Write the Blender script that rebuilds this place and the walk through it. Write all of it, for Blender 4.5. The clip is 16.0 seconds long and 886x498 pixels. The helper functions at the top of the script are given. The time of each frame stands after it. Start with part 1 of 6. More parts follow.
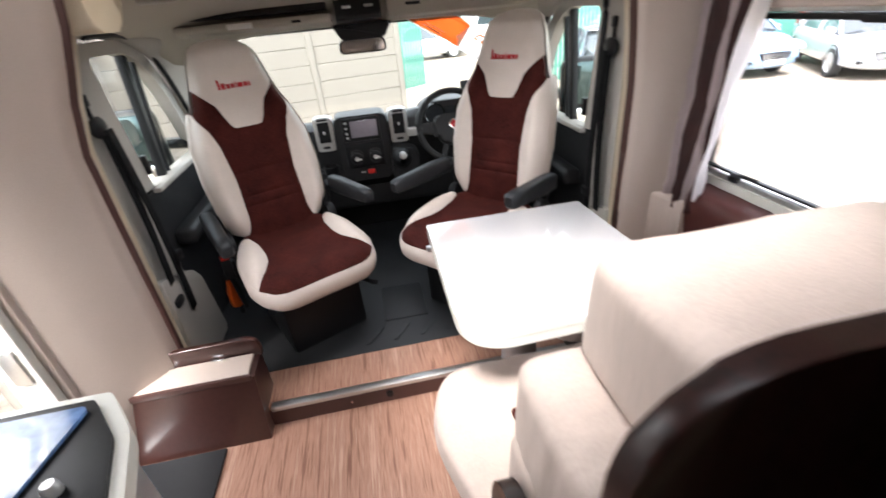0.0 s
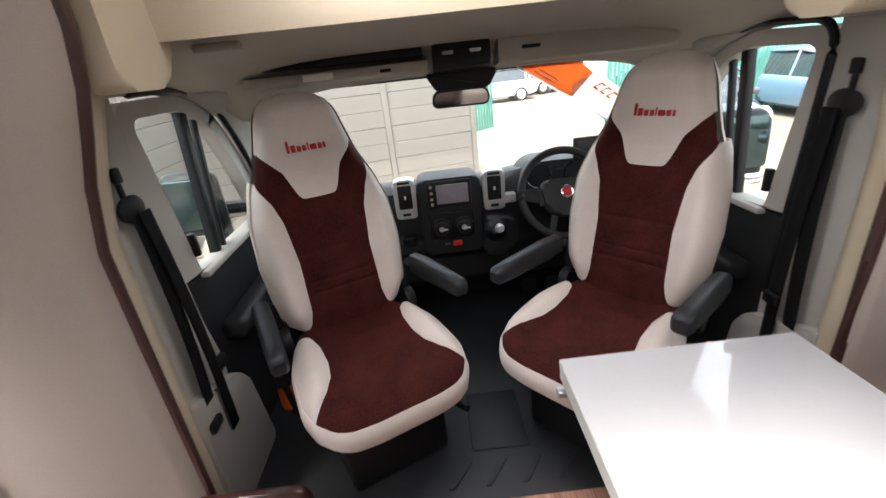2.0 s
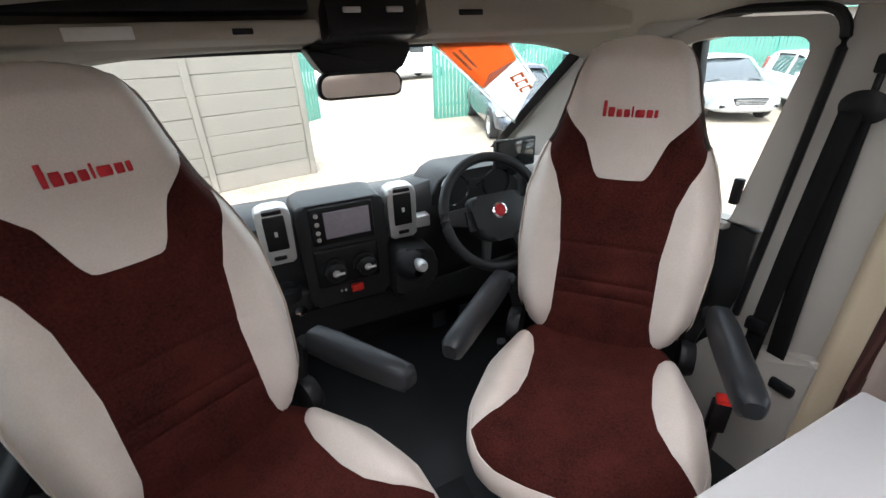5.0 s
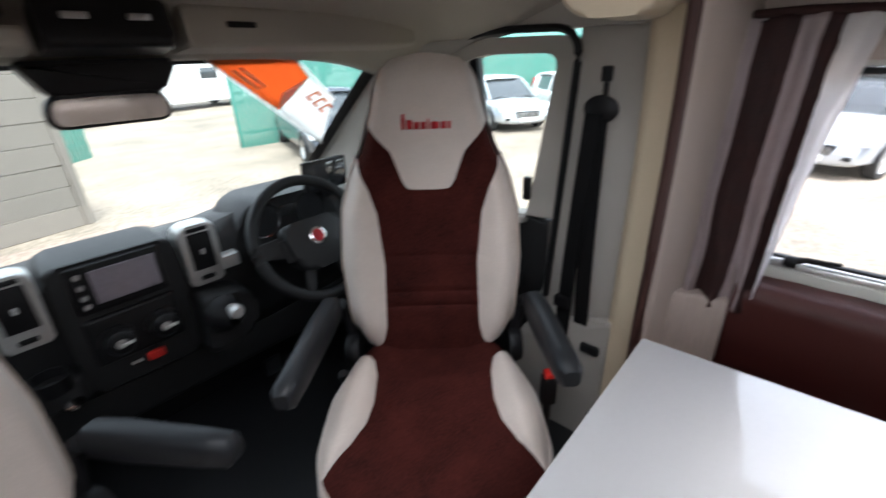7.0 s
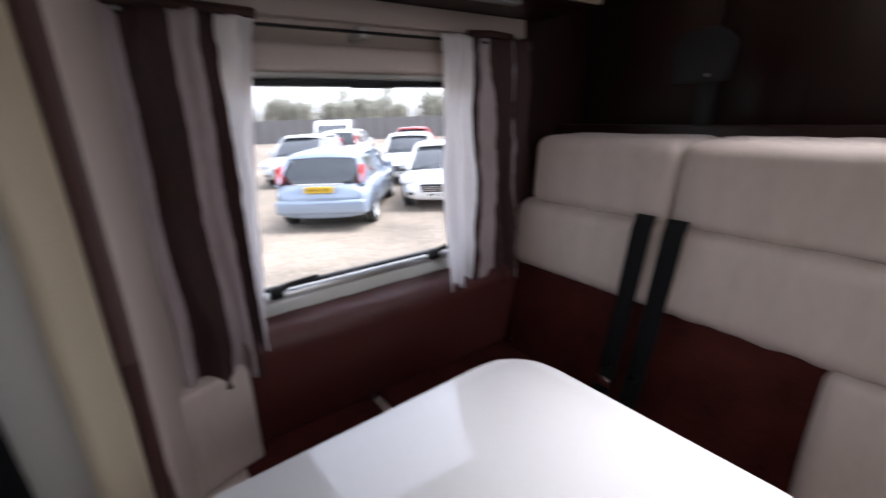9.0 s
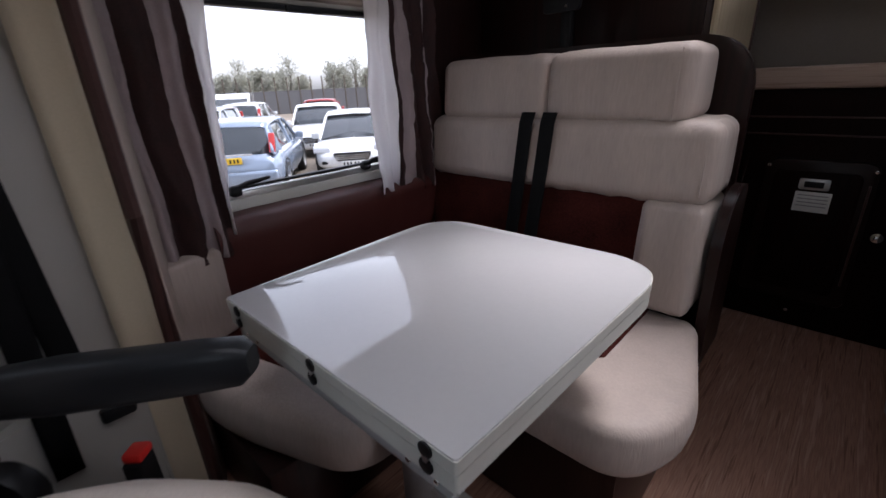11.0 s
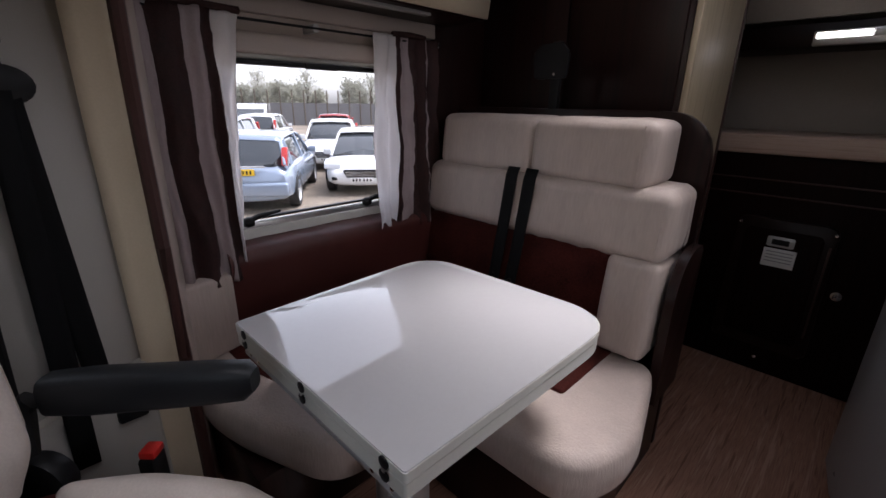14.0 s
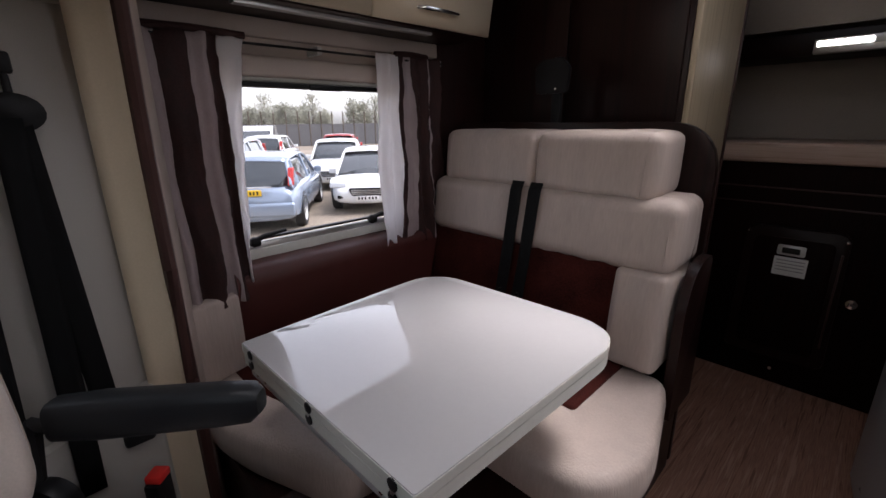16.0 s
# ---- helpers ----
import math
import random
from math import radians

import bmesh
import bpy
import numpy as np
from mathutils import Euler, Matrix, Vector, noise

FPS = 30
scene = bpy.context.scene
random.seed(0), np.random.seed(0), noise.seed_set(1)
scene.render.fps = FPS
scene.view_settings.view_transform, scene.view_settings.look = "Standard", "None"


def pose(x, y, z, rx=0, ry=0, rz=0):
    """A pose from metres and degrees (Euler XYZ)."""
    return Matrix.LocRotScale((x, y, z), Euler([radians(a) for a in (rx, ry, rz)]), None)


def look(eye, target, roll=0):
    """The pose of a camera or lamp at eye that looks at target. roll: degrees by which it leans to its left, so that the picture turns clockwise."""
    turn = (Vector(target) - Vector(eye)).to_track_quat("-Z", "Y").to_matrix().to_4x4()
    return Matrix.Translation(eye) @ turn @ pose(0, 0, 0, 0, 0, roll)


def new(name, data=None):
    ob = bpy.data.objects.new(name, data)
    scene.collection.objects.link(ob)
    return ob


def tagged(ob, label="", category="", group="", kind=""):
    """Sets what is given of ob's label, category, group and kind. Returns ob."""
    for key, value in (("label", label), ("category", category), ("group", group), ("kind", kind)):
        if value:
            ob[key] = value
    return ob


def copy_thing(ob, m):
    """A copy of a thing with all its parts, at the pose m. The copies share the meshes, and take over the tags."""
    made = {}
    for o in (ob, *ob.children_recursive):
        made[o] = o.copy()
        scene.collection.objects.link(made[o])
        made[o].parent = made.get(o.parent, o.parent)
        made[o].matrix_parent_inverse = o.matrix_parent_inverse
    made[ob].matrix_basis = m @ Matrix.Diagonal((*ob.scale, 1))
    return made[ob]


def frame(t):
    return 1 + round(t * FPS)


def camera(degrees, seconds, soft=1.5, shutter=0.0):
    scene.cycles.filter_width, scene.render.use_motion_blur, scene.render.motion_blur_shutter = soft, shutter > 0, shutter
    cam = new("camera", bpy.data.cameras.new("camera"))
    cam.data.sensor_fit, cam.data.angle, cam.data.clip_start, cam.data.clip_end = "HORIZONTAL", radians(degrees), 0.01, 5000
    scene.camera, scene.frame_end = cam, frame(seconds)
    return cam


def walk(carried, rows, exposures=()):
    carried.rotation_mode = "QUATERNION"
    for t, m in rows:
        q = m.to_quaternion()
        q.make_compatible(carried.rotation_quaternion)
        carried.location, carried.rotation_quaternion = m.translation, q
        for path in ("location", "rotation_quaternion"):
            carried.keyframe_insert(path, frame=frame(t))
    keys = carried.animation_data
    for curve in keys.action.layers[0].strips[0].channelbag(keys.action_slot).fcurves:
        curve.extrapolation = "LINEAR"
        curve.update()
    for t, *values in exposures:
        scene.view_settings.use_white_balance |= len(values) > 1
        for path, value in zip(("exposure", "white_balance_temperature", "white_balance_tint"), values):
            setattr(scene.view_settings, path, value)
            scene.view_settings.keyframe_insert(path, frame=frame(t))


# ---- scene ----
cam = camera(91.6, 16.0, shutter=0.5)
PATH = [
    (0, (-0.043, -1.439, 1.463), (0.204, 0.285, 0.48), -5.6),
    (0.5, (-0.122, -1.328, 1.458), (0.007, 0.461, 0.573), -4.4),
    (1, (-0.173, -1.177, 1.461), (0.024, 0.622, 0.608), -4.3),
    (1.5, (-0.18, -1.042, 1.47), (-0.065, 0.771, 0.633), -5.0),
    (2, (-0.16, -0.865, 1.477), (-0.142, 0.964, 0.668), -6.3),
    (2.5, (-0.134, -0.739, 1.478), (-0.124, 1.083, 0.654), -3.9),
    (3, (-0.181, -0.61, 1.453), (-0.025, 1.204, 0.623), -1.8),
    (3.5, (-0.237, -0.489, 1.432), (0.218, 1.272, 0.599), -3.2),
    (3.7, (-0.242, -0.45, 1.411), (0.28, 1.286, 0.564), -2.6),
    (5.8, (-0.395, -0.181, 1.452), (0.558, 1.329, 0.55), -1.3),
    (6, (-0.4, -0.181, 1.445), (0.628, 1.282, 0.55), -0.7),
    (6.5, (-0.369, -0.209, 1.437), (0.792, 1.169, 0.568), -1.0),
    (7, (-0.273, -0.217, 1.415), (1.086, 0.992, 0.585), -1.6),
    (7.5, (-0.162, -0.236, 1.394), (1.525, 0.642, 0.773), 0.3),
    (8, (-0.059, -0.189, 1.365), (1.755, 0.302, 0.681), -0.5),
    (8.5, (0.03, -0.064, 1.336), (1.93, -0.288, 0.753), -3.7),
    (9, (0.11, -0.004, 1.276), (1.673, -1.097, 0.673), -1.8),
    (9.5, (0.078, -0.031, 1.169), (1.35, -1.474, 0.622), -1.1),
    (10, (0.02, 0.075, 1.101), (1.255, -1.419, 0.61), -2.7),
    (10.2, (-0.012, 0.12, 1.093), (1.233, -1.35, 0.554), -3.2),
    (12.3, (-0.247, 0.33, 1.221), (1.089, -0.915, 0.405), -0.2),
    (12.5, (-0.255, 0.326, 1.225), (1.101, -0.933, 0.468), -0.3),
    (13, (-0.251, 0.311, 1.236), (1.081, -1.004, 0.533), 0.7),
    (13.5, (-0.258, 0.295, 1.232), (1.036, -1.08, 0.573), 0.9),
    (14, (-0.25, 0.298, 1.241), (1.075, -1.054, 0.598), 0.8),
    (14.5, (-0.248, 0.302, 1.249), (1.103, -1.03, 0.615), 0.4),
    (15, (-0.25, 0.296, 1.24), (1.099, -1.051, 0.636), -0.6),
    (15.5, (-0.247, 0.295, 1.242), (1.102, -1.051, 0.638), -0.5),
    (16, (-0.248, 0.294, 1.239), (1.114, -1.054, 0.666), -0.7),
]
# exposure follows the picture: bright while facing the cab, darker towards the side window
EXPOSURES = [(0.0, 3.4, 6400, 12), (0.5, 2.98, 6450, 13), (1.5, 2.98, 6450, 13), (3.5, 2.98, 6300, 10), (6.8, 2.65, 6050, 10), (7.5, 2.2, 6000, 11), (8.0, 2.15, 6050, 11), (8.8, 2.15, 6000, 14), (9.6, 1.95, 6000, 15), (12.5, 1.3, 6050, 19), (13.5, 1.5, 6100, 18), (16.0, 1.6, 6300, 18)]
walk(cam, [(t, look(eye, target, roll)) for t, eye, target, roll in PATH], EXPOSURES)

# ---- world and light ----
world = bpy.data.worlds.new("overcast_sky")
scene.world = world
world.use_nodes = True
wn = world.node_tree
sky = wn.nodes.new("ShaderNodeTexSky")
sky.sky_type, sky.sun_disc = "NISHITA", False
sky.sun_elevation, sky.sun_rotation, sky.dust_density = radians(63), radians(207), 2.0
pale = wn.nodes.new("ShaderNodeHueSaturation")
pale.inputs["Saturation"].default_value = 0.22
wn.links.new(sky.outputs[0], pale.inputs["Color"])
wn.links.new(pale.outputs[0], wn.nodes["Background"].inputs["Color"])
wn.nodes["Background"].inputs["Strength"].default_value = 0.15

sun = new("sun", bpy.data.lights.new("sun", "SUN"))
sun.data.energy, sun.data.angle, sun.data.color = 1.3, radians(20), (1.0, 0.96, 0.9)
sun.matrix_world = look((-4, -8, 18), (0, 0, 0))


def window_light(name, at, to, w, h, power, colour=(1, 1, 1), spread=120):
    lamp = new(name, bpy.data.lights.new(name, "AREA"))
    lamp.data.shape, lamp.data.size, lamp.data.size_y, lamp.data.energy, lamp.data.color = "RECTANGLE", w, h, power, colour
    lamp.data.spread = radians(spread)
    lamp.matrix_world = look(at, to)
    return lamp


# daylight through the overcab skylight and open door, plus an unseen roof fill lamp
window_light("rooflight_glow", (-0.15, -0.8, 2.02), (-0.05, 0.75, 0.75), 0.6, 0.5, 0.36, (1.0, 0.98, 0.96), 95)
window_light("overcab_skylight_glow", (0.0, 0.12, 2.02), (0.0, 0.75, 0.6), 0.9, 0.4, 0.6, (0.97, 0.98, 1.0), 105)
window_light("doorway_glow", (-1.7, -0.35, 1.5), (0.6, -0.9, 0.8), 0.6, 1.3, 1.1, (1.0, 0.98, 0.95))


# ---- materials ----
def material(name, base, rough=0.6, metal=0.0, vary=0.12, scale=6.0, grain=120.0, bump=0.08, stretch=(1, 1, 1), sheen=0.0, coat=0.0, wear=None, spec=0.5):
    """A surface with broad patches and fine grain in colour, gloss and relief."""
    m = bpy.data.materials.new(name)
    m.use_nodes = True
    nt = m.node_tree
    p = nt.nodes["Principled BSDF"]
    p.inputs["Metallic"].default_value = metal
    p.inputs["Sheen Weight"].default_value = sheen
    p.inputs["Coat Weight"].default_value = coat
    p.inputs["Coat Roughness"].default_value = 0.05
    p.inputs["Specular IOR Level"].default_value = spec
    co = nt.nodes.new("ShaderNodeTexCoord")
    mp = nt.nodes.new("ShaderNodeMapping")
    mp.inputs["Scale"].default_value = stretch
    nt.links.new(co.outputs["Object"], mp.inputs["Vector"])
    broad, fine = nt.nodes.new("ShaderNodeTexNoise"), nt.nodes.new("ShaderNodeTexNoise")
    broad.inputs["Scale"].default_value, broad.inputs["Detail"].default_value = scale, 4
    fine.inputs["Scale"].default_value, fine.inputs["Detail"].default_value = grain, 5
    for n in (broad, fine):
        nt.links.new(mp.outputs[0], n.inputs["Vector"])
    mixed = nt.nodes.new("ShaderNodeMath")
    mixed.operation = "MULTIPLY_ADD"
    nt.links.new(fine.outputs["Fac"], mixed.inputs[0])
    mixed.inputs[1].default_value = 0.5
    half = nt.nodes.new("ShaderNodeMath")
    half.operation = "MULTIPLY"
    half.inputs[1].default_value = 0.5
    nt.links.new(broad.outputs["Fac"], half.inputs[0])
    nt.links.new(half.outputs[0], mixed.inputs[2])
    ramp = nt.nodes.new("ShaderNodeValToRGB")
    lo = [c * (1 - 2 * vary) for c in base]
    hi = wear or [min(1, c * (1 + 2 * vary)) for c in base]
    ramp.color_ramp.elements[0].position, ramp.color_ramp.elements[1].position = 0.3, 0.7
    ramp.color_ramp.elements[0].color, ramp.color_ramp.elements[1].color = (*lo, 1), (*hi, 1)
    nt.links.new(mixed.outputs[0], ramp.inputs[0])
    nt.links.new(ramp.outputs[0], p.inputs["Base Color"])
    rr = nt.nodes.new("ShaderNodeMapRange")
    rr.inputs["To Min"].default_value, rr.inputs["To Max"].default_value = max(0.02, rough * 0.8), min(1, rough * 1.2)
    nt.links.new(broad.outputs["Fac"], rr.inputs["Value"])
    nt.links.new(rr.outputs[0], p.inputs["Roughness"])
    if bump:
        b = nt.nodes.new("ShaderNodeBump")
        b.inputs["Strength"].default_value, b.inputs["Distance"].default_value = bump, 0.01
        nt.links.new(mixed.outputs[0], b.inputs["Height"])
        nt.links.new(b.outputs[0], p.inputs["Normal"])
    return m


def striped_wood(name, tones, along="Y", width=0.012, rough=0.4, bump=0.03, spec=0.5):
    """Fine-line wood: irregular stripes of several tones that run along one axis."""
    m = bpy.data.materials.new(name)
    m.use_nodes = True
    nt = m.node_tree
    p = nt.nodes["Principled BSDF"]
    co, mp = nt.nodes.new("ShaderNodeTexCoord"), nt.nodes.new("ShaderNodeMapping")
    s = 1 / width
    mp.inputs["Scale"].default_value = {"X": (s * 0.035, s, s), "Y": (s, s * 0.035, s), "Z": (s, s, s * 0.035)}[along]
    nt.links.new(co.outputs["Object"], mp.inputs["Vector"])
    n1, n2 = nt.nodes.new("ShaderNodeTexNoise"), nt.nodes.new("ShaderNodeTexNoise")
    n1.inputs["Scale"].default_value, n1.inputs["Detail"].default_value = 0.55, 2
    n2.inputs["Scale"].default_value, n2.inputs["Detail"].default_value = 2.2, 3
    add = nt.nodes.new("ShaderNodeMath")
    add.operation = "MULTIPLY_ADD"
    add.inputs[1].default_value = 0.4
    sc = nt.nodes.new("ShaderNodeMath")
    sc.operation = "MULTIPLY"
    sc.inputs[1].default_value = 0.6
    for n in (n1, n2):
        nt.links.new(mp.outputs[0], n.inputs["Vector"])
    nt.links.new(n1.outputs["Fac"], sc.inputs[0])
    nt.links.new(n2.outputs["Fac"], add.inputs[0])
    nt.links.new(sc.outputs[0], add.inputs[2])
    ramp = nt.nodes.new("ShaderNodeValToRGB")
    el = ramp.color_ramp.elements
    el[0].position, el[1].position = 0.38, 0.62
    el[0].color, el[1].color = (*tones[0], 1), (*tones[-1], 1)
    for i, c in enumerate(tones[1:-1]):
        e = el.new(0.38 + 0.24 * (i + 1) / (len(tones) - 1))
        e.color = (*c, 1)
    nt.links.new(add.outputs[0], ramp.inputs[0])
    nt.links.new(ramp.outputs[0], p.inputs["Base Color"])
    p.inputs["Roughness"].default_value = rough
    p.inputs["Specular IOR Level"].default_value = spec
    b = nt.nodes.new("ShaderNodeBump")
    b.inputs["Strength"].default_value, b.inputs["Distance"].default_value = bump, 0.01
    nt.links.new(add.outputs[0], b.inputs["Height"])
    nt.links.new(b.outputs[0], p.inputs["Normal"])
    return m


def glass(name, tint=(1, 1, 1), clear=0.93):
    """A thin pane: clear, with gloss that grows towards grazing angles."""
    m = bpy.data.materials.new(name)
    m.use_nodes = True
    nt = m.node_tree
    nt.nodes.remove(nt.nodes["Principled BSDF"])
    t, g, mix, lw, pw, ma = (nt.nodes.new(k) for k in ("ShaderNodeBsdfTransparent", "ShaderNodeBsdfGlossy", "ShaderNodeMixShader", "ShaderNodeLayerWeight", "ShaderNodeMath", "ShaderNodeMath"))
    t.inputs["Color"].default_value = (*[c * clear for c in tint], 1)
    g.inputs["Roughness"].default_value = 0.02
    pw.operation, pw.inputs[1].default_value = "POWER", 5.0
    ma.operation, ma.inputs[1].default_value, ma.inputs[2].default_value = "MULTIPLY_ADD", 0.6, 0.03
    nt.links.new(lw.outputs["Facing"], pw.inputs[0])
    nt.links.new(pw.outputs[0], ma.inputs[0])
    nt.links.new(ma.outputs[0], mix.inputs[0])
    nt.links.new(t.outputs[0], mix.inputs[1])
    nt.links.new(g.outputs[0], mix.inputs[2])
    nt.links.new(mix.outputs[0], nt.nodes["Material Output"].inputs["Surface"])
    return m


def glowing(name, colour, strength):
    m = bpy.data.materials.new(name)
    m.use_nodes = True
    p = m.node_tree.nodes["Principled BSDF"]
    p.inputs["Base Color"].default_value = (*colour, 1)
    p.inputs["Emission Color"].default_value = (*colour, 1)
    p.inputs["Emission Strength"].default_value = strength
    return m


CREAM = material("cream_faux_leather", (0.60, 0.52, 0.46), 0.55, vary=0.05, scale=9, grain=260, bump=0.12, sheen=0.15)
BENCH_CREAM = material("cream_bench_upholstery", (0.43, 0.355, 0.312), 0.6, vary=0.05, scale=24, grain=160, bump=0.25, stretch=(1, 1, 0.13), sheen=0.1)
SUEDE = material("burgundy_suede", (0.045, 0.0098, 0.0076), 0.95, vary=0.31, scale=11, grain=180, bump=0.12, sheen=0.0, spec=0.1)
SATIN = material("burgundy_satin_cloth", (0.064, 0.0138, 0.0112), 0.5, vary=0.1, scale=5, grain=300, bump=0.1)
VINYL = material("beige_wall_vinyl", (0.46, 0.385, 0.335), 0.6, vary=0.04, scale=3, grain=300, bump=0.05)
PALE_WALL = material("pale_grey_trim_plastic", (0.38, 0.36, 0.325), 0.5, vary=0.03, scale=3, grain=400, bump=0.05)
HEADLINER = material("grey_headliner_cloth", (0.39, 0.36, 0.31), 0.85, vary=0.05, scale=4, grain=500, bump=0.1)
CREAM_LACQUER = material("cream_lacquer", (0.56, 0.47, 0.34), 0.3, vary=0.03, scale=2, grain=200, bump=0.02)
TRIM_DARK = material("dark_brown_trim", (0.055, 0.022, 0.018), 0.45, vary=0.1, scale=6, grain=150, bump=0.03)
DARK_WOOD = striped_wood("wenge_veneer", [(0.010, 0.004, 0.0035), (0.018, 0.006, 0.005), (0.013, 0.005, 0.004)], "Z", 0.02, 0.34, 0.02, 0.25)
# wenge and mahogany copies, darkened in colour for the shade at the aisle end
SHADED_WOOD = striped_wood("shaded_wenge_veneer", [(0.0055, 0.0022, 0.0019), (0.010, 0.0036, 0.003), (0.007, 0.0028, 0.0023)], "Z", 0.02, 0.5, 0.02, 0.05)
SHADED_GLOSS = material("shaded_mahogany_lacquer", (0.010, 0.0036, 0.003), 0.35, vary=0.12, scale=3, grain=60, bump=0.01, spec=0.2)
DARK_GLOSS = material("dark_mahogany_gloss", (0.040, 0.015, 0.012), 0.3, vary=0.12, scale=3, grain=60, bump=0.01, coat=0.4)
FLOOR_WOOD = striped_wood("striped_floor_vinyl", [(0.20, 0.092, 0.060), (0.41, 0.228, 0.160), (0.29, 0.150, 0.103), (0.46, 0.285, 0.21)], "Y", 0.011, 0.42, 0.02)
ZEBRA = striped_wood("pale_zebrano_edge", [(0.38, 0.30, 0.19), (0.52, 0.43, 0.29), (0.46, 0.37, 0.24)], "Z", 0.012, 0.4, 0.02)
OAK = striped_wood("pale_oak_ledge", [(0.32, 0.22, 0.17), (0.46, 0.34, 0.27), (0.40, 0.28, 0.22)], "X", 0.015, 0.45, 0.02)
WHITE_GLOSS = material("white_gloss_laminate", (0.53, 0.525, 0.53), 0.05, vary=0.01, scale=2, grain=100, bump=0.004, coat=0.5)
EDGE_WHITE = material("cream_white_edging", (0.62, 0.62, 0.57), 0.3, vary=0.02, bump=0.01)
ALU = material("brushed_aluminium", (0.55, 0.55, 0.54), 0.3, metal=0.9, vary=0.05, scale=10, grain=200, bump=0.02)
CHROME = material("chrome", (0.8, 0.8, 0.8), 0.08, metal=1.0, vary=0.02, bump=0.0)
SILVER = material("silver_painted_plastic", (0.50, 0.50, 0.49), 0.32, metal=0.5, vary=0.03, bump=0.02)
LEG_GREY = material("grey_painted_steel", (0.42, 0.42, 0.42), 0.35, metal=0.2, vary=0.04, bump=0.02)
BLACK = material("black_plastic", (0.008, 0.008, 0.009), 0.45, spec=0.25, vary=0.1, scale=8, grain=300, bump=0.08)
BLACK_SOFT = material("black_dash_plastic", (0.013, 0.0135, 0.0145), 0.52, spec=0.32, vary=0.1, scale=5, grain=500, bump=0.12)
ARM_GREY = material("dark_grey_armrest_vinyl", (0.016, 0.0175, 0.02), 0.42, spec=0.3, vary=0.1, scale=12, grain=350, bump=0.1)
RUBBER = material("black_rubber_mat", (0.010, 0.011, 0.013), 0.55, vary=0.15, scale=6, grain=200, bump=0.15)
WEBBING = material("black_belt_webbing", (0.006, 0.006, 0.0065), 0.7, spec=0.12, vary=0.1, scale=20, grain=600, bump=0.2)
RED_PLASTIC = material("red_plastic", (0.55, 0.02, 0.015), 0.4, vary=0.05, bump=0.0)
ORANGE_PLASTIC = material("orange_plastic", (0.75, 0.11, 0.01), 0.4, vary=0.05, bump=0.0)
RED_THREAD = material("red_embroidery", (0.45, 0.012, 0.02), 0.7, vary=0.1, grain=500, bump=0.2)
SCREEN = material("dark_screen_glass", (0.03, 0.032, 0.035), 0.08, vary=0.02, bump=0.0, coat=1.0)
# dark radio screen; its whitish reflection is put into the base colour
RADIO_SCREEN = material("screen_with_pale_reflection", (0.26, 0.235, 0.27), 0.12, vary=0.05, scale=20, bump=0.0, coat=1.0)
SHEER = material("white_sheer_cloth", (0.78, 0.76, 0.76), 0.8, vary=0.04, scale=12, grain=300, bump=0.1)
CURTAIN_DARK = material("brown_curtain_cloth", (0.036, 0.0125, 0.0112), 0.8, vary=0.3, scale=26, grain=220, bump=0.25)
CURTAIN_PINK = material("mauve_curtain_cloth", (0.42, 0.35, 0.35), 0.8, vary=0.08, scale=14, grain=220, bump=0.2)
WINDOW_GLASS = glass("acrylic_window", (0.97, 0.98, 1.0), 0.95)
CAR_GLASS = glass("tinted_windscreen", (0.93, 1.0, 0.97), 0.93)
# lid glass; the blue sky reflection is put into its base colour
LID_BLUE = material("sky_tinted_glass_lid", (0.11, 0.21, 0.42), 0.12, vary=0.25, scale=5, grain=40, bump=0.0, coat=0.8)
# mirror tinted dark teal to hold the reflection of dark surroundings
DARK_REFLECTION = material("dark_reflection_mirror_glass", (0.045, 0.07, 0.072), 0.06, metal=0.7, vary=0.15, scale=9, bump=0.0)
HOB_BLACK = material("black_glass_enamel", (0.004, 0.004, 0.0045), 0.35, spec=0.12, vary=0.05, bump=0.0)
LABEL_WHITE = material("white_paper_label", (0.7, 0.7, 0.68), 0.6, vary=0.03, bump=0.0)
LED = glowing("lamp_diffuser", (1.0, 0.97, 0.92), 2.5)
GREY_PANEL = material("grey_beige_wall_board", (0.30, 0.26, 0.22), 0.6, vary=0.03, bump=0.03)
KITCHEN_GREY = material("pale_grey_kitchen_front", (0.28, 0.28, 0.285), 0.3, vary=0.02, bump=0.01)
# outdoors
GRAVEL = material("pale_gravel", (0.22, 0.183, 0.143), 0.9, vary=0.3, scale=0.6, grain=14, bump=0.9)
CONCRETE = material("grey_concrete_panel", (0.155, 0.138, 0.120), 0.85, vary=0.07, scale=1.5, grain=60, bump=0.1)
FENCE_GREEN = material("green_painted_steel", (0.05, 0.19, 0.15), 0.5, vary=0.1, bump=0.02)
CARD_ORANGE = material("orange_printed_card", (0.80, 0.24, 0.07), 0.7, vary=0.04, bump=0.05)
CARD_WHITE = material("white_printed_card", (0.78, 0.77, 0.75), 0.7, vary=0.03, bump=0.05)
TYRE = material("tyre_rubber", (0.025, 0.025, 0.025), 0.8, vary=0.1, bump=0.1)
CAR_WINDOW = material("dark_car_glass", (0.035, 0.042, 0.048), 0.06, vary=0.1, bump=0.0, coat=1.0)
LAMP_CLEAR = material("clear_headlamp", (0.55, 0.57, 0.6), 0.1, vary=0.05, bump=0.0, coat=1.0)
LAMP_RED = material("red_tail_lamp", (0.45, 0.02, 0.015), 0.15, vary=0.05, bump=0.0, coat=1.0)
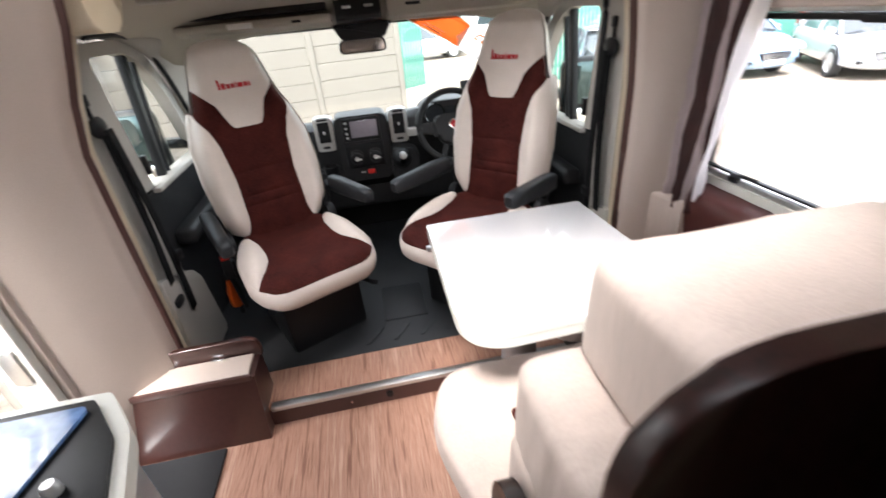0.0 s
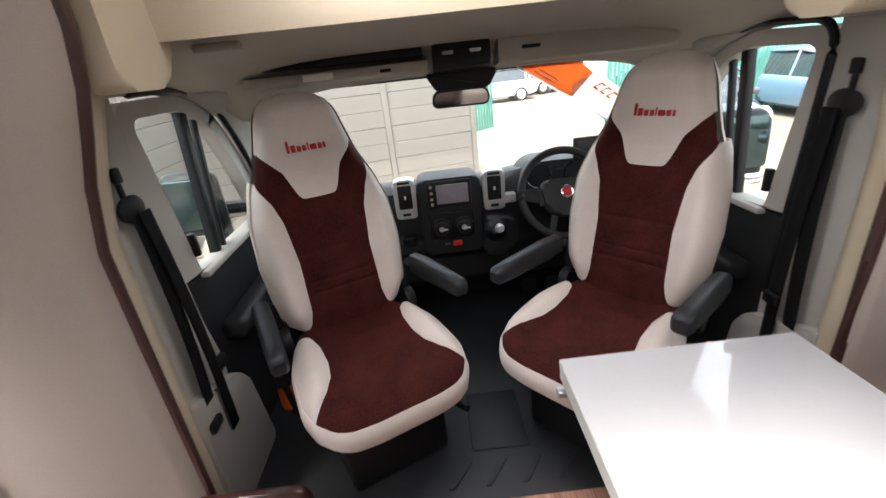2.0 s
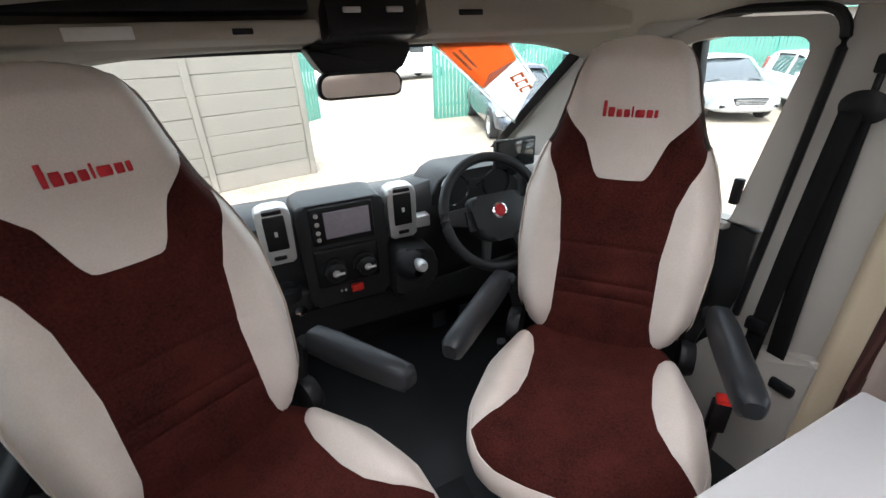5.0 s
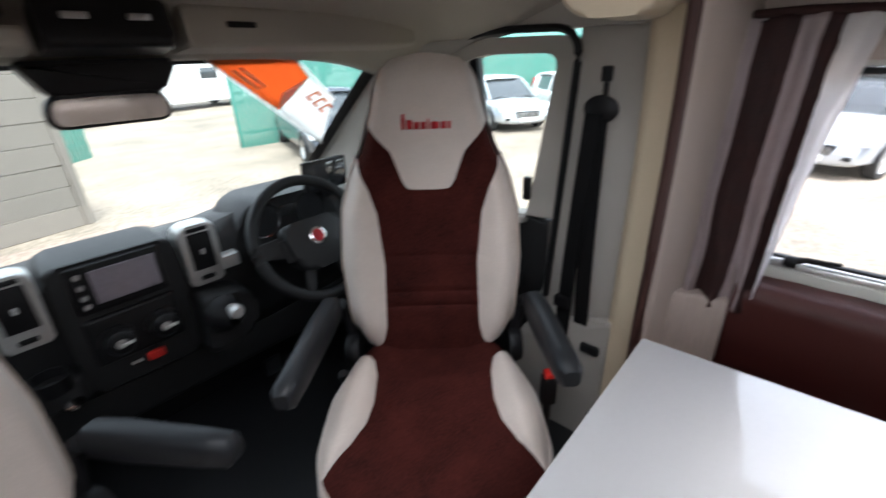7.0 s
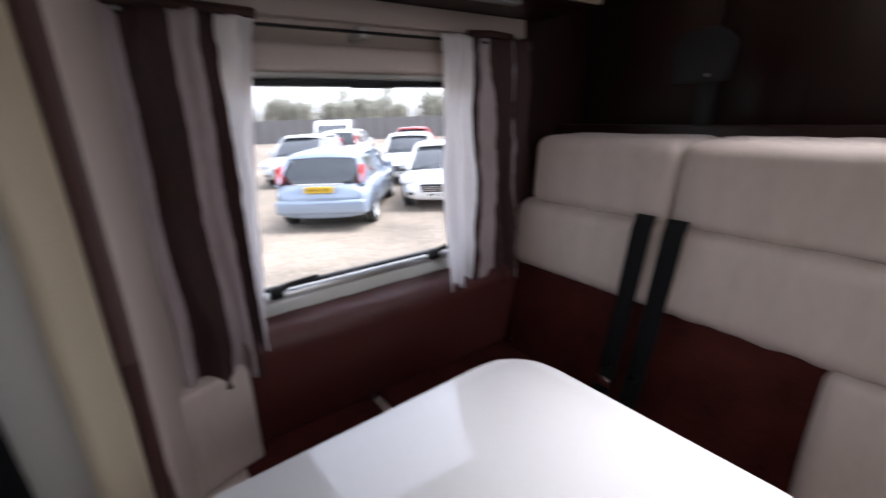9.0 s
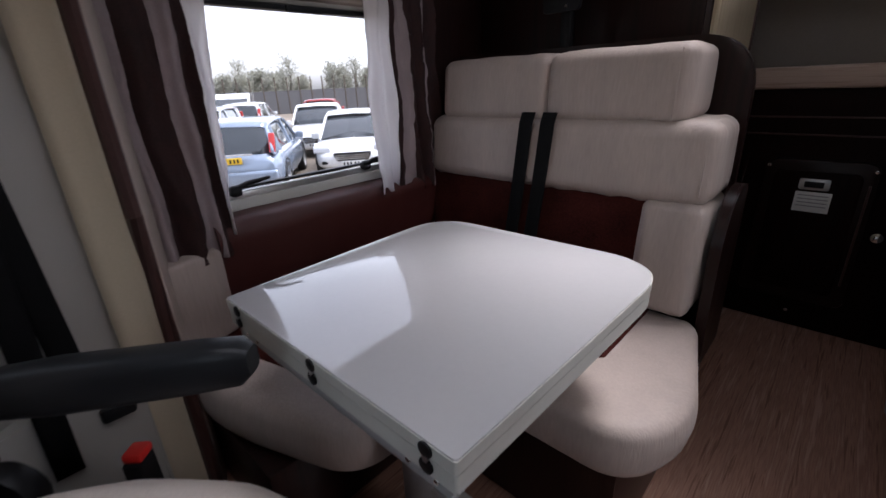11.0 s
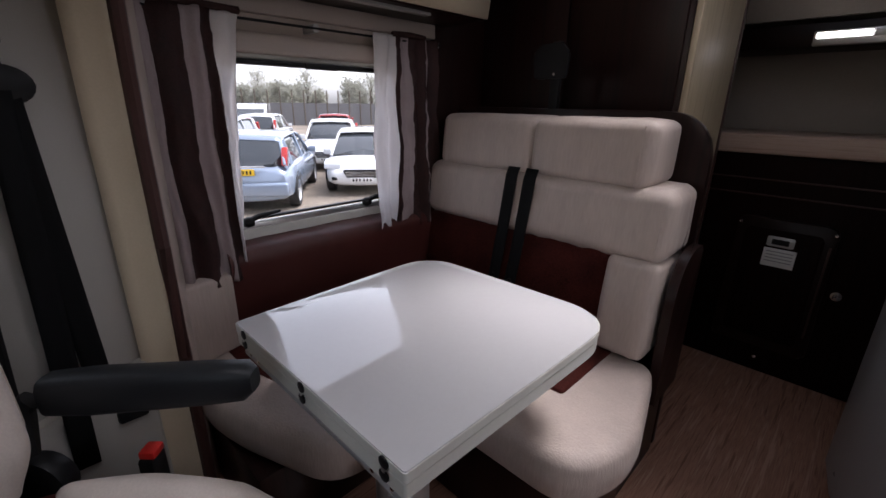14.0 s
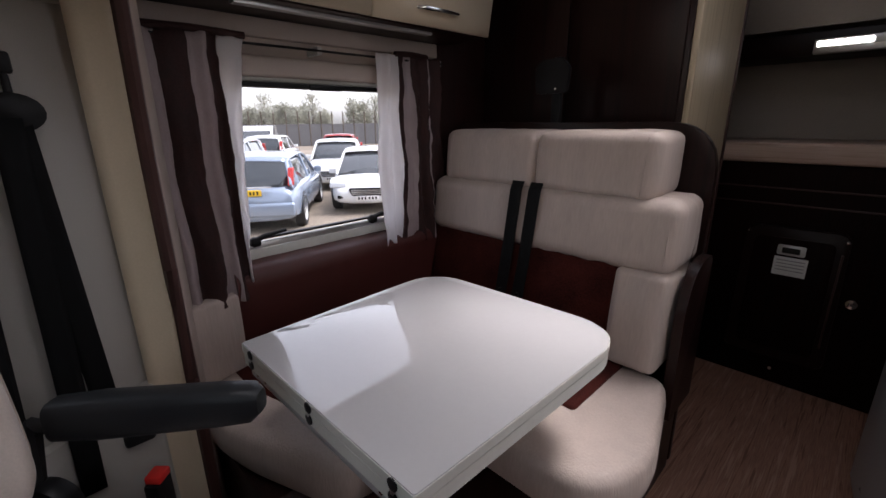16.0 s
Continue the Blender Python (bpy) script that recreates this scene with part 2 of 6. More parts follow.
PLATE_YELLOW = material("yellow_number_plate", (0.75, 0.48, 0.03), 0.4, vary=0.03, bump=0.0)
PLATE_WHITE = material("white_number_plate", (0.75, 0.75, 0.73), 0.4, vary=0.03, bump=0.0)
BARK = material("bark", (0.10, 0.08, 0.06), 0.9, vary=0.2, bump=0.3)
# leaf colour paled and greyed to hold the distance haze
LEAVES = material("haze_paled_foliage", (0.34, 0.335, 0.30), 0.8, vary=0.2, scale=2, grain=20, bump=0.2)


def paint(name, colour, metal=0.0):
    return material(name, colour, 0.22, metal=metal, vary=0.02, scale=2, grain=300, bump=0.003, coat=0.8)


# ---- mesh helpers ----
def part(name, bm, mat, parent=None, label=""):
    """Links a bmesh as one mesh object, under a thing or a part where one is given."""
    bmesh.ops.recalc_face_normals(bm, faces=bm.faces)
    for f in bm.faces:
        f.smooth = True
    for e in bm.edges:
        if len(e.link_faces) == 2 and e.calc_face_angle(0) > 0.75:
            e.smooth = False
    me = bpy.data.meshes.new(name)
    bm.to_mesh(me)
    bm.free()
    me.materials.append(mat)
    ob = new(name, me)
    if parent:
        ob.parent = parent
    if label:
        ob["label"] = label
    return ob


def thing(name, label, category, m=None, group="", kind=""):
    ob = new(name)
    ob.empty_display_size = 0.1
    tagged(ob, label, category, group, kind)
    if m is not None:
        ob.matrix_basis = m
    return ob


def box(x0, x1, y0, y1, z0, z1, r=0.004, seg=2, bm=None):
    bm = bm or bmesh.new()
    v = bmesh.ops.create_cube(bm, size=1)["verts"]
    bmesh.ops.scale(bm, vec=(abs(x1 - x0), abs(y1 - y0), abs(z1 - z0)), verts=v)
    bmesh.ops.translate(bm, vec=((x0 + x1) / 2, (y0 + y1) / 2, (z0 + z1) / 2), verts=v)
    if r:
        edges = list({e for q in v for e in q.link_edges})
        bmesh.ops.bevel(bm, geom=edges, offset=min(r, 0.49 * min(abs(x1 - x0), abs(y1 - y0), abs(z1 - z0))), segments=seg, profile=0.5, affect="EDGES")
    return bm


def prism(points, axis, a, b, r=0.0, seg=2, bm=None):
    """A flat outline (two coordinates a point) pushed from a to b along an axis."""
    bm = bm or bmesh.new()
    put = {"x": lambda u, v, w: (w, u, v), "y": lambda u, v, w: (u, w, v), "z": lambda u, v, w: (u, v, w)}[axis]
    lo = [bm.verts.new(put(u, v, a)) for u, v in points]
    hi = [bm.verts.new(put(u, v, b)) for u, v in points]
    n = len(points)
    faces = [bm.faces.new(lo), bm.faces.new(hi)]
    for i in range(n):
        bm.faces.new((lo[i], lo[(i + 1) % n], hi[(i + 1) % n], hi[i]))
    if r:
        edges = list({e for f in faces for e in f.edges})
        bmesh.ops.bevel(bm, geom=edges, offset=r, segments=seg, profile=0.5, affect="EDGES")
    return bm


def rounded_outline(corners, n=6):
    """corners: (x, y, radius); a smooth closed outline."""
    out = []
    k = len(corners)
    for i, (x, y, r) in enumerate(corners):
        if r <= 0:
            out.append((x, y))
            continue
        p, a, b = Vector((x, y)), Vector(corners[i - 1][:2]), Vector(corners[(i + 1) % k][:2])
        u, w = p + (a - p).normalized() * r, p + (b - p).normalized() * r
        for j in range(n + 1):
            t = j / n
            q = u * (1 - t) ** 2 + p * 2 * t * (1 - t) + w * t ** 2
            out.append((q.x, q.y))
    return out


def sheet(rows, bm=None, close=False):
    """A grid of quads through rows of points."""
    bm = bm or bmesh.new()
    grid = [[bm.verts.new(p) for p in row] for row in rows]
    for a, b in zip(grid, grid[1:]):
        n = len(a)
        for i in range(n if close else n - 1):
            bm.faces.new((a[i], a[(i + 1) % n], b[(i + 1) % n], b[i]))
    return bm


def solidify(ob, t):
    mod = ob.modifiers.new("thick", "SOLIDIFY")
    mod.thickness, mod.offset = t, 0
    return ob


def tube(points, r, n=10, bm=None, closed=False, flat=1.0):
    bm = bm or bmesh.new()
    pts = [Vector(p) for p in points]
    rows = []
    for i, p in enumerate(pts):
        if closed:
            d = pts[(i + 1) % len(pts)] - pts[i - 1]
        else:
            d = pts[min(i + 1, len(pts) - 1)] - pts[max(i - 1, 0)]
        q = d.to_track_quat("Z", "Y")
        rr = r[i] if isinstance(r, (list, tuple)) else r
        rows.append([p + q @ Vector((math.cos(2 * math.pi * k / n) * rr, math.sin(2 * math.pi * k / n) * rr * flat, 0)) for k in range(n)])
    if closed:
        rows.append(rows[0])
    sheet(rows, bm, close=True)
    if closed:
        bmesh.ops.remove_doubles(bm, verts=bm.verts, dist=1e-6)
    else:
        for row in (rows[0], rows[-1]):
            f = [v for v in bm.verts if any((v.co - q).length < 1e-7 for q in row)]
            bmesh.ops.contextual_create(bm, geom=f)
    return bm


def lathe(profile, n=24, at=(0, 0, 0), axis="z", bm=None):
    """profile: (radius, height) points turned about an axis."""
    rows = []
    for r, h in profile:
        ring = []
        for k in range(n):
            a = 2 * math.pi * k / n
            u, v = r * math.cos(a), r * math.sin(a)
            p = {"z": (u, v, h), "y": (u, h, v), "x": (h, u, v)}[axis]
            ring.append(Vector(p) + Vector(at))
        rows.append(ring)
    bm = sheet(rows, bm, close=True)
    bmesh.ops.remove_doubles(bm, verts=bm.verts, dist=1e-5)
    return bm


def cut(ob, x0, x1, y0, y1, z0, z1):
    """Cuts a straight opening through a wall."""
    me = bpy.data.meshes.new("opening")
    bm = box(x0, x1, y0, y1, z0, z1, 0)
    bm.to_mesh(me)
    bm.free()
    tool = bpy.data.objects.new("opening", me)
    mod = ob.modifiers.new("opening", "BOOLEAN")
    mod.operation, mod.object, mod.solver = "DIFFERENCE", tool, "EXACT"
    dg = bpy.context.evaluated_depsgraph_get()
    scene.collection.objects.link(tool)
    dg.update()
    done = bpy.data.meshes.new_from_object(ob.evaluated_get(dg))
    ob.modifiers.clear()
    old = ob.data
    ob.data = done
    bpy.data.meshes.remove(old)
    bpy.data.objects.remove(tool)
    bpy.data.meshes.remove(me)
    return ob


def structure(name, bm, mat, label="", category=""):
    return tagged(part(name, bm, mat), label, category, "", "structure")


def lerp(table, t):
    """Smooth interpolation in a table of (position, value)."""
    for (a, u), (b, v) in zip(table, table[1:]):
        if t <= b:
            k = min(1, max(0, (t - a) / (b - a) if b > a else 1))
            return u + (v - u) * k
    return table[-1][1]


def let_light_through(m, colour, share):
    nt = m.node_tree
    p = nt.nodes["Principled BSDF"]
    tr, mx = nt.nodes.new("ShaderNodeBsdfTranslucent"), nt.nodes.new("ShaderNodeMixShader")
    tr.inputs["Color"].default_value = (*colour, 1)
    mx.inputs[0].default_value = share
    nt.links.new(p.outputs[0], mx.inputs[1])
    nt.links.new(tr.outputs[0], mx.inputs[2])
    nt.links.new(mx.outputs[0], nt.nodes["Material Output"].inputs["Surface"])


let_light_through(SHEER, (0.93, 0.91, 0.92), 0.62)
let_light_through(LEAVES, (0.5, 0.5, 0.4), 0.5)
let_light_through(CARD_ORANGE, (0.85, 0.32, 0.12), 0.6)
let_light_through(CARD_WHITE, (0.88, 0.88, 0.86), 0.6)
let_light_through(CURTAIN_PINK, (0.45, 0.36, 0.36), 0.3)
let_light_through(CURTAIN_DARK, (0.08, 0.035, 0.033), 0.2)

# ---- the vehicle's shell ----
LIVING, CAB = 0.0, 0.095
WALL_R, WALL_L = 1.20, -1.20

structure("floor", box(-1.25, 1.25, -2.65, -0.095, -0.06, LIVING, 0), FLOOR_WOOD, "pale striped wood-look vinyl floor of the living area", "floor")
step = thing("step", "low wooden step up to the cab with a metal nosing", "step", kind="structure")
part("tread", box(-1.2, 1.2, -0.093, 0.14, 0.02, CAB, 0), FLOOR_WOOD, step)
part("riser", box(-1.2, 1.2, -0.1, -0.094, -0.001, 0.078, 0), TRIM_DARK, step, "dark brown riser")
part("nosing", box(-0.62, 1.2, -0.106, -0.07, 0.079, 0.101, 0.004), ALU, step, "aluminium nosing")
part("stud", lathe([(0.0, -0.107), (0.006, -0.107), (0.007, -0.1)], 10, (-0.3, 0, 0.045), "y"), CHROME, step)
part("stud", lathe([(0.0, -0.107), (0.014, -0.107), (0.016, -0.1)], 12, (-0.14, 0, 0.045), "y"), BLACK, step)

cabfloor = thing("cab_floor", "black ribbed rubber floor of the cab", "floor", kind="structure")
part("mat", box(-1.02, 1.02, 0.12, 1.75, 0.03, CAB + 0.004, 0.004), RUBBER, cabfloor)
part("hatch_plate", box(-0.12, 0.1, 0.32, 0.62, CAB, CAB + 0.011, 0.005), RUBBER, cabfloor)
for i in range(4):
    part("rib", prism([(-0.22 + 0.13 * i, 0.17), (-0.2 + 0.13 * i, 0.17), (-0.13 + 0.13 * i, 0.27), (-0.15 + 0.13 * i, 0.27)], "z", CAB, CAB + 0.009), RUBBER, cabfloor)

# side wall with the dinette window
WY0, WY1, WZ0, WZ1 = -0.93, -0.06, 0.835, 1.362
wall = structure("wall_right", box(WALL_R, WALL_R + 0.05, -2.65, 0.16, -0.05, 2.1, 0), VINYL, "beige vinyl side wall beside the dinette", "wall")
cut(wall, WALL_R - 0.1, WALL_R + 0.2, WY0, WY1, WZ0, WZ1)
wall = structure("wall_left", box(WALL_L - 0.05, WALL_L, -2.65, 0.16, -0.05, 2.1, 0), VINYL, "beige vinyl side wall beside the entrance", "wall")
DY0, DY1 = -0.74, -0.2
cut(wall, WALL_L - 0.2, WALL_L + 0.1, DY0, DY1, -0.2, 1.86)
structure("wall_rear", box(-1.25, 1.25, -2.7, -2.65, -0.05, 2.1, 0), GREY_PANEL, "grey-beige board closing the rear", "wall")
roof = structure("ceiling", box(-1.25, 1.25, -2.7, 0.72, 2.05, 2.1, 0), HEADLINER, "pale ceiling with an overcab skylight and an added rear opening", "ceiling")
# unseen rear opening, added to go with the fill lamp
cut(roof, -0.37, 0.37, -1.47, -0.93, 1.9, 2.3)
cut(roof, -0.48, 0.48, 0.15, 0.66, 1.9, 2.3)

window = thing("window_1", "framed acrylic side window with blind cassette and latches", "window", kind="structure")
for nm, b in (("frame_bottom", (1.165, 1.23, WY0, WY1, WZ0 - 0.045, WZ0)), ("frame_top", (1.175, 1.23, WY0, WY1, WZ1, WZ1 + 0.02)),
              ("frame_side", (1.175, 1.23, WY0 - 0.02, WY0, WZ0 - 0.035, WZ1 + 0.02)), ("frame_side", (1.175, 1.23, WY1, WY1 + 0.02, WZ0 - 0.035, WZ1 + 0.02))):
    part(nm, box(*b, 0.006), EDGE_WHITE, window)
part("blind_rail", box(1.172, 1.2, WY0, WY1, WZ0 - 0.002, WZ0 + 0.018, 0.004), ALU, window, "aluminium blind rail")
part("blind_rail", box(1.18, 1.2, WY0, WY1, WZ0 + 0.024, WZ0 + 0.032, 0.002), BLACK, window, "black rubber seal")
part("blind_rail", box(1.165, 1.2, WY0, WY1, WZ1 - 0.018, WZ1 - 0.002, 0.004), BLACK, window, "black roller bar")
part("blind_pull", box(1.155, 1.168, -0.6, -0.48, WZ1 - 0.022, WZ1 - 0.004, 0.003), BLACK, window)
part("pane", sheet([[Vector((1.235, y, z)) for y in (WY0 - 0.01, WY1 + 0.01)] for z in (WZ0 - 0.01, WZ1 + 0.01)]), WINDOW_GLASS, window).visible_shadow = False
part("cassette", prism(rounded_outline([(1.145, 1.375, 0.015), (1.2, 1.375, 0), (1.2, 1.44, 0), (1.165, 1.44, 0.02)]), "y", WY0 - 0.12, WY1 + 0.12), VINYL, window, "beige roller-blind cassette")
for y in (-0.245, -0.718):
    latch = part("latch", lathe([(0, 0.0), (0.016, 0.0), (0.018, 0.02), (0.012, 0.03), (0, 0.032)], 14, (1.165, y, WZ0 + 0.025), "y"), BLACK, window, "black window latch")
    part("lever", tube([(1.163, y + 0.01, WZ0 + 0.03), (1.158, y - 0.02, WZ0 + 0.042), (1.152, y - 0.09, WZ0 + 0.05)], [0.010, 0.008, 0.005], 8), BLACK, latch)

# oblique beige pillars between living area and cab, with dark piping
for s, side in ((1, "right"), (-1, "left")):
    rows = []
    for z in (0.0, 0.3, 0.6, 0.9, 1.15, 1.3, 1.4, 1.5, 1.6, 1.8, 2.06):
        pull = 0.0 if z < 1.1 else 0.13 * (1 - math.cos(min(1, (z - 1.1) / 0.55) * math.pi)) / 2
        edge = 0.925 - pull + (0.0 if z > 1.1 else 0.01 * (1.1 - z))
        if s > 0:
            edge = 0.925 - pull * 0.35
        back = -0.2 if s < 0 else -0.02
        rows.append([Vector((s * (1.2 + (edge - 1.2) * k), back + (0.06 - back) * k ** 1.3, z)) for k in [i / 8 for i in range(9)]])
    pil = structure("pillar_" + side, sheet(rows), VINYL, "beige padded pillar between living area and cab", "pillar")
    solidify(pil, 0.012)
    rows_t = [r[-1] for r in rows]
    structure("trim_" + side, tube([p + Vector((0, 0.008, 0)) for p in rows_t], 0.016, 8), TRIM_DARK, "dark brown piping along the pillar edge", "trim")
    xs = [abs(p.x) for p in rows_t]
    strip = [[Vector((s * (x + a), 0.075 + b, p.z)) for a, b in ((0.0, 0.0), (0.012, 0.02), (0.018, 0.06), (0.02, 0.085))] for x, p in zip(xs, rows_t)][:8]
    solidify(structure("cream_strip_" + side, sheet(strip), CREAM_LACQUER, "cream lacquered edge strip behind the pillar", "trim"), 0.006)

# cab sides: pillar panel, door frame, door
for s, side in ((1, "right"), (-1, "left")):
    X = 0.965 * s
    outer = 1.02 * s
    panel = structure("pillar_panel_" + side, prism([(0.145, 0.1), (0.42, 0.1), (0.42, 0.62), (0.385, 0.75), (0.36, 1.2), (0.36, 1.47), (0.145, 1.47)], "x", X, outer, 0.006), PALE_WALL, "pale grey moulded cab pillar panel", "panel")
    low = structure("pillar_step_" + side, prism(rounded_outline([(0.15, 0.1, 0.01), (0.53, 0.1, 0.02), (0.47, 0.50, 0.08), (0.15, 0.62, 0.02)]), "x", X - 0.035 * s, X + 0.01 * s, 0.012), PALE_WALL, "pale grey lower pillar moulding", "panel")
    door = thing("cab_door", "cab door with window, grey trim and dark lower panel", "door", kind="structure", group="cab doors")
    ring = rounded_outline([(0.385, 0.9, 0.03), (0.365, 1.452, 0.07), (0.82, 1.455, 0.16), (1.03, 1.27, 0.16), (1.22, 0.86, 0.02)], 7)
    hole = rounded_outline([(0.505, 0.885, 0.03), (0.425, 1.405, 0.05), (0.775, 1.405, 0.12), (0.965, 1.235, 0.14), (1.14, 0.86, 0.03)], 7)
    bm = bmesh.new()
    for xx in (X + 0.012 * s, outer + 0.015 * s):
        a = [bm.verts.new((xx, u, v)) for u, v in ring]
        b = [bm.verts.new((xx, u, v)) for u, v in hole]
        for i in range(len(a)):
            j = (i + 1) % len(a)
            bm.faces.new((a[i], a[j], b[j], b[i]))
        if xx == X + 0.012 * s:
            fa, fb = a, b
        else:
            for i in range(len(a)):
                j = (i + 1) % len(a)
                bm.faces.new((fa[i], fa[j], a[j], a[i]))
                bm.faces.new((fb[i], fb[j], b[j], b[i]))
    part("window_frame", bm, PALE_WALL, door, "pale grey window surround")
    run = [(0.70, 1.474, 0.08), (0.91, 1.40, 0.08), (1.05, 1.23, 0.10), (1.225, 0.86, 0)]
    run = ([(0.395, 0.62, 0), (0.352, 1.47, 0.09)] if s > 0 else [(0.42, 1.472, 0)]) + run
    part("seal", tube([(X - 0.008 * s, u, v) for u, v in rounded_outline(run, 7)], 0.012, 7), BLACK, door, "black rubber door seal")
    part("lower_panel", prism([(0.4, 0.1), (1.75, 0.1), (1.75, 0.84), (0.53, 0.89), (0.42, 0.88)], "x", X + 0.02 * s, outer + 0.02 * s, 0.01), BLACK_SOFT, door, "dark grey lower door panel")
    part("sill", box(X - 0.01 * s, outer + 0.01 * s, 0.5, 1.6, 0.865, 0.89, 0.008), PALE_WALL, door)
    part("armrest", box(X - 0.07 * s, X + 0.02 * s, 0.5, 1.05, 0.60, 0.68, 0.025, 3), BLACK_SOFT, door)
    part("divider", prism([(0.672, 0.87), (0.705, 0.87), (0.772, 1.405), (0.735, 1.405)], "x", X + 0.028 * s, outer + 0.01 * s, 0.006), BLACK, door, "black window divider")
    part("divider_trim", prism([(0.738, 0.87), (0.757, 0.87), (0.835, 1.36), (0.815, 1.37)], "x", X + 0.032 * s, outer, 0.004), BLACK, door)
    part("pane", sheet([[Vector((outer, 0.49, 0.87)), Vector((outer, 1.16, 0.85))], [Vector((outer, 0.41, 1.42)), Vector((outer, 0.85, 1.42))]]), CAR_GLASS, door).visible_shadow = False
    part("lock_clip", box(X - 0.005 * s, X + 0.02 * s, 0.49, 0.515, 0.95, 1.03, 0.006), BLACK, door, "black clip")
    # A pillar and mirror outside
    apil = []
    for k in range(9):
        u = k / 8
        inner = Vector((s * (0.974 + 0.004 * u), lerp([(0, 0.70), (0.2, 0.905), (0.5, 1.045), (1, 1.215)], u), lerp([(0, 1.470), (0.2, 1.395), (0.5, 1.23), (1, 0.855)], u)))
        outer_edge = Vector((s * (0.86 + 0.13 * u), 1.01 + 0.80 * u, 1.43 - 0.56 * u))
        apil.append([inner.lerp(outer_edge, q) + Vector((-s * 0.02 * math.sin(q * math.pi), 0, 0)) for q in (0, 0.15, 0.35, 0.6, 0.85, 1)])
    solidify(structure("windscreen_pillar_" + side, sheet(apil), PALE_WALL, "pale grey windscreen pillar trim", "pillar"), 0.03)
    mirror = thing("wing_mirror", "black door mirror on an arm outside the cab door", "mirror", group="wing mirrors")
    part("shell", box(s * 1.06, s * 1.30, 0.92, 1.02, 0.76, 1.15, 0.06, 3), BLACK, mirror)
    part("mirror_glass", prism(rounded_outline([(s * 1.08, 0.91, 0.02), (s * 1.28, 0.91, 0.02), (s * 1.27, 1.13, 0.04), (s * 1.09, 1.13, 0.04)]), "y", 0.905, 0.919, 0.002), DARK_REFLECTION, mirror, "mirror glass with a dark teal reflection in its colour")
    part("mirror_glass", prism(rounded_outline([(s * 1.09, 0.785, 0.03), (s * 1.27, 0.785, 0.03), (s * 1.28, 0.885, 0.015), (s * 1.08, 0.885, 0.015)]), "y", 0.905, 0.919, 0.002), CHROME, mirror, "lower wide-angle mirror glass")
    part("arm", tube([(s * 1.03, 1.12, 0.93), (s * 1.08, 1.06, 0.95), (s * 1.14, 0.99, 0.97)], 0.03, 8), BLACK, mirror)

# windscreen, header and headliner
ws = thing("windscreen", "large sloping cab windscreen", "window", kind="structure")
part("pane", sheet([[Vector(((0.86 + 0.13 * k) * u, 1.02 + 0.80 * k + 0.05 * (1 - u * u), 1.425 - 0.56 * k)) for u in [i / 6 - 1 for i in range(13)]] for k in (0, 0.5, 1, 1.2)]), CAR_GLASS, ws).visible_shadow = False
part("black_border", sheet([[Vector(((0.86 + 0.13 * k) * u, 1.015 + 0.80 * k + 0.05 * (1 - u * u), 1.423 - 0.56 * k)) for u in [i / 6 - 1 for i in range(13)]] for k in (0, 0.035)]), BLACK, ws, "dark band along the top")
for s in (-1, 1):
    part("black_border", sheet([[Vector((s * (0.86 + 0.13 * k) * u, 1.012 + 0.80 * k + 0.05 * (1 - u * u), 1.423 - 0.56 * k)) for u in (0.92, 0.96, 1.0)] for k in (0, 0.25, 0.5, 0.75, 1)]), BLACK, ws, "dark band down the side")
# card fixed behind the glass, cut aslant, printed to be read from outside
sign = thing("windscreen_sign", "orange and white printed card fixed inside the windscreen", "sign")


def on_glass(x, k, off):
    """A point at width x and share k down the windscreen, off metres inside the glass."""
    u = x / (0.86 + 0.13 * k)
    return Vector((x, 1.02 + 0.80 * k + 0.05 * (1 - u * u) - 0.57 * off, 1.425 - 0.56 * k - 0.82 * off))


def card_strip(left, right, off, n=6):
    """A strip between two edges, each a pair of (x, k)."""
    rows = []
    for a in range(n + 1):
        t = a / n
        p, q = [tuple(e[0][c] + (e[1][c] - e[0][c]) * t for c in (0, 1)) for e in (left, right)]
        rows.append([on_glass(p[0] + (q[0] - p[0]) * b / 4, p[1] + (q[1] - p[1]) * b / 4, off) for b in range(5)])
    return sheet(rows)


solidify(part("orange_field", card_strip(((0.245, 0.0), (0.555, 0.31)), ((0.495, 0.0), (0.595, 0.115)), 0.010), CARD_ORANGE, sign, "orange upper field"), 0.002)
solidify(part("white_field", card_strip(((0.556, 0.311), (0.885, 0.67)), ((0.596, 0.116), (0.768, 0.28)), 0.010), CARD_WHITE, sign, "white lower field"), 0.002)
solidify(part("white_wedge", card_strip(((0.556, 0.311), (0.530, 0.20)), ((0.596, 0.116), (0.531, 0.199)), 0.013), CARD_WHITE, sign), 0.002)
for (x0, k0), (x1, k1) in (((0.240, 0.0), (0.885, 0.67)), ((0.495, 0.0), (0.768, 0.28))):
    solidify(part("border", card_strip(((x0, k0), (x1, k1)), ((x0 + 0.010, k0), (x1 + 0.006, k1 - 0.006)), 0.013, 10), CARD_WHITE, sign), 0.002)
for a, b in ((0.20, 0.48), (0.30, 0.55)):
    for c in (0.12, 0.22):
        x0, k0 = 0.245 + 0.31 * a + 0.18 * c, 0.31 * a - 0.10 * c
        x1, k1 = 0.245 + 0.31 * b + 0.18 * c, 0.31 * b - 0.10 * c
        solidify(part("print_line", card_strip(((x0, k0 + 0.006), (x1, k1 + 0.006)), ((x0 + 0.006, k0), (x1 + 0.006, k1)), 0.014), CARD_WHITE, sign), 0.001)
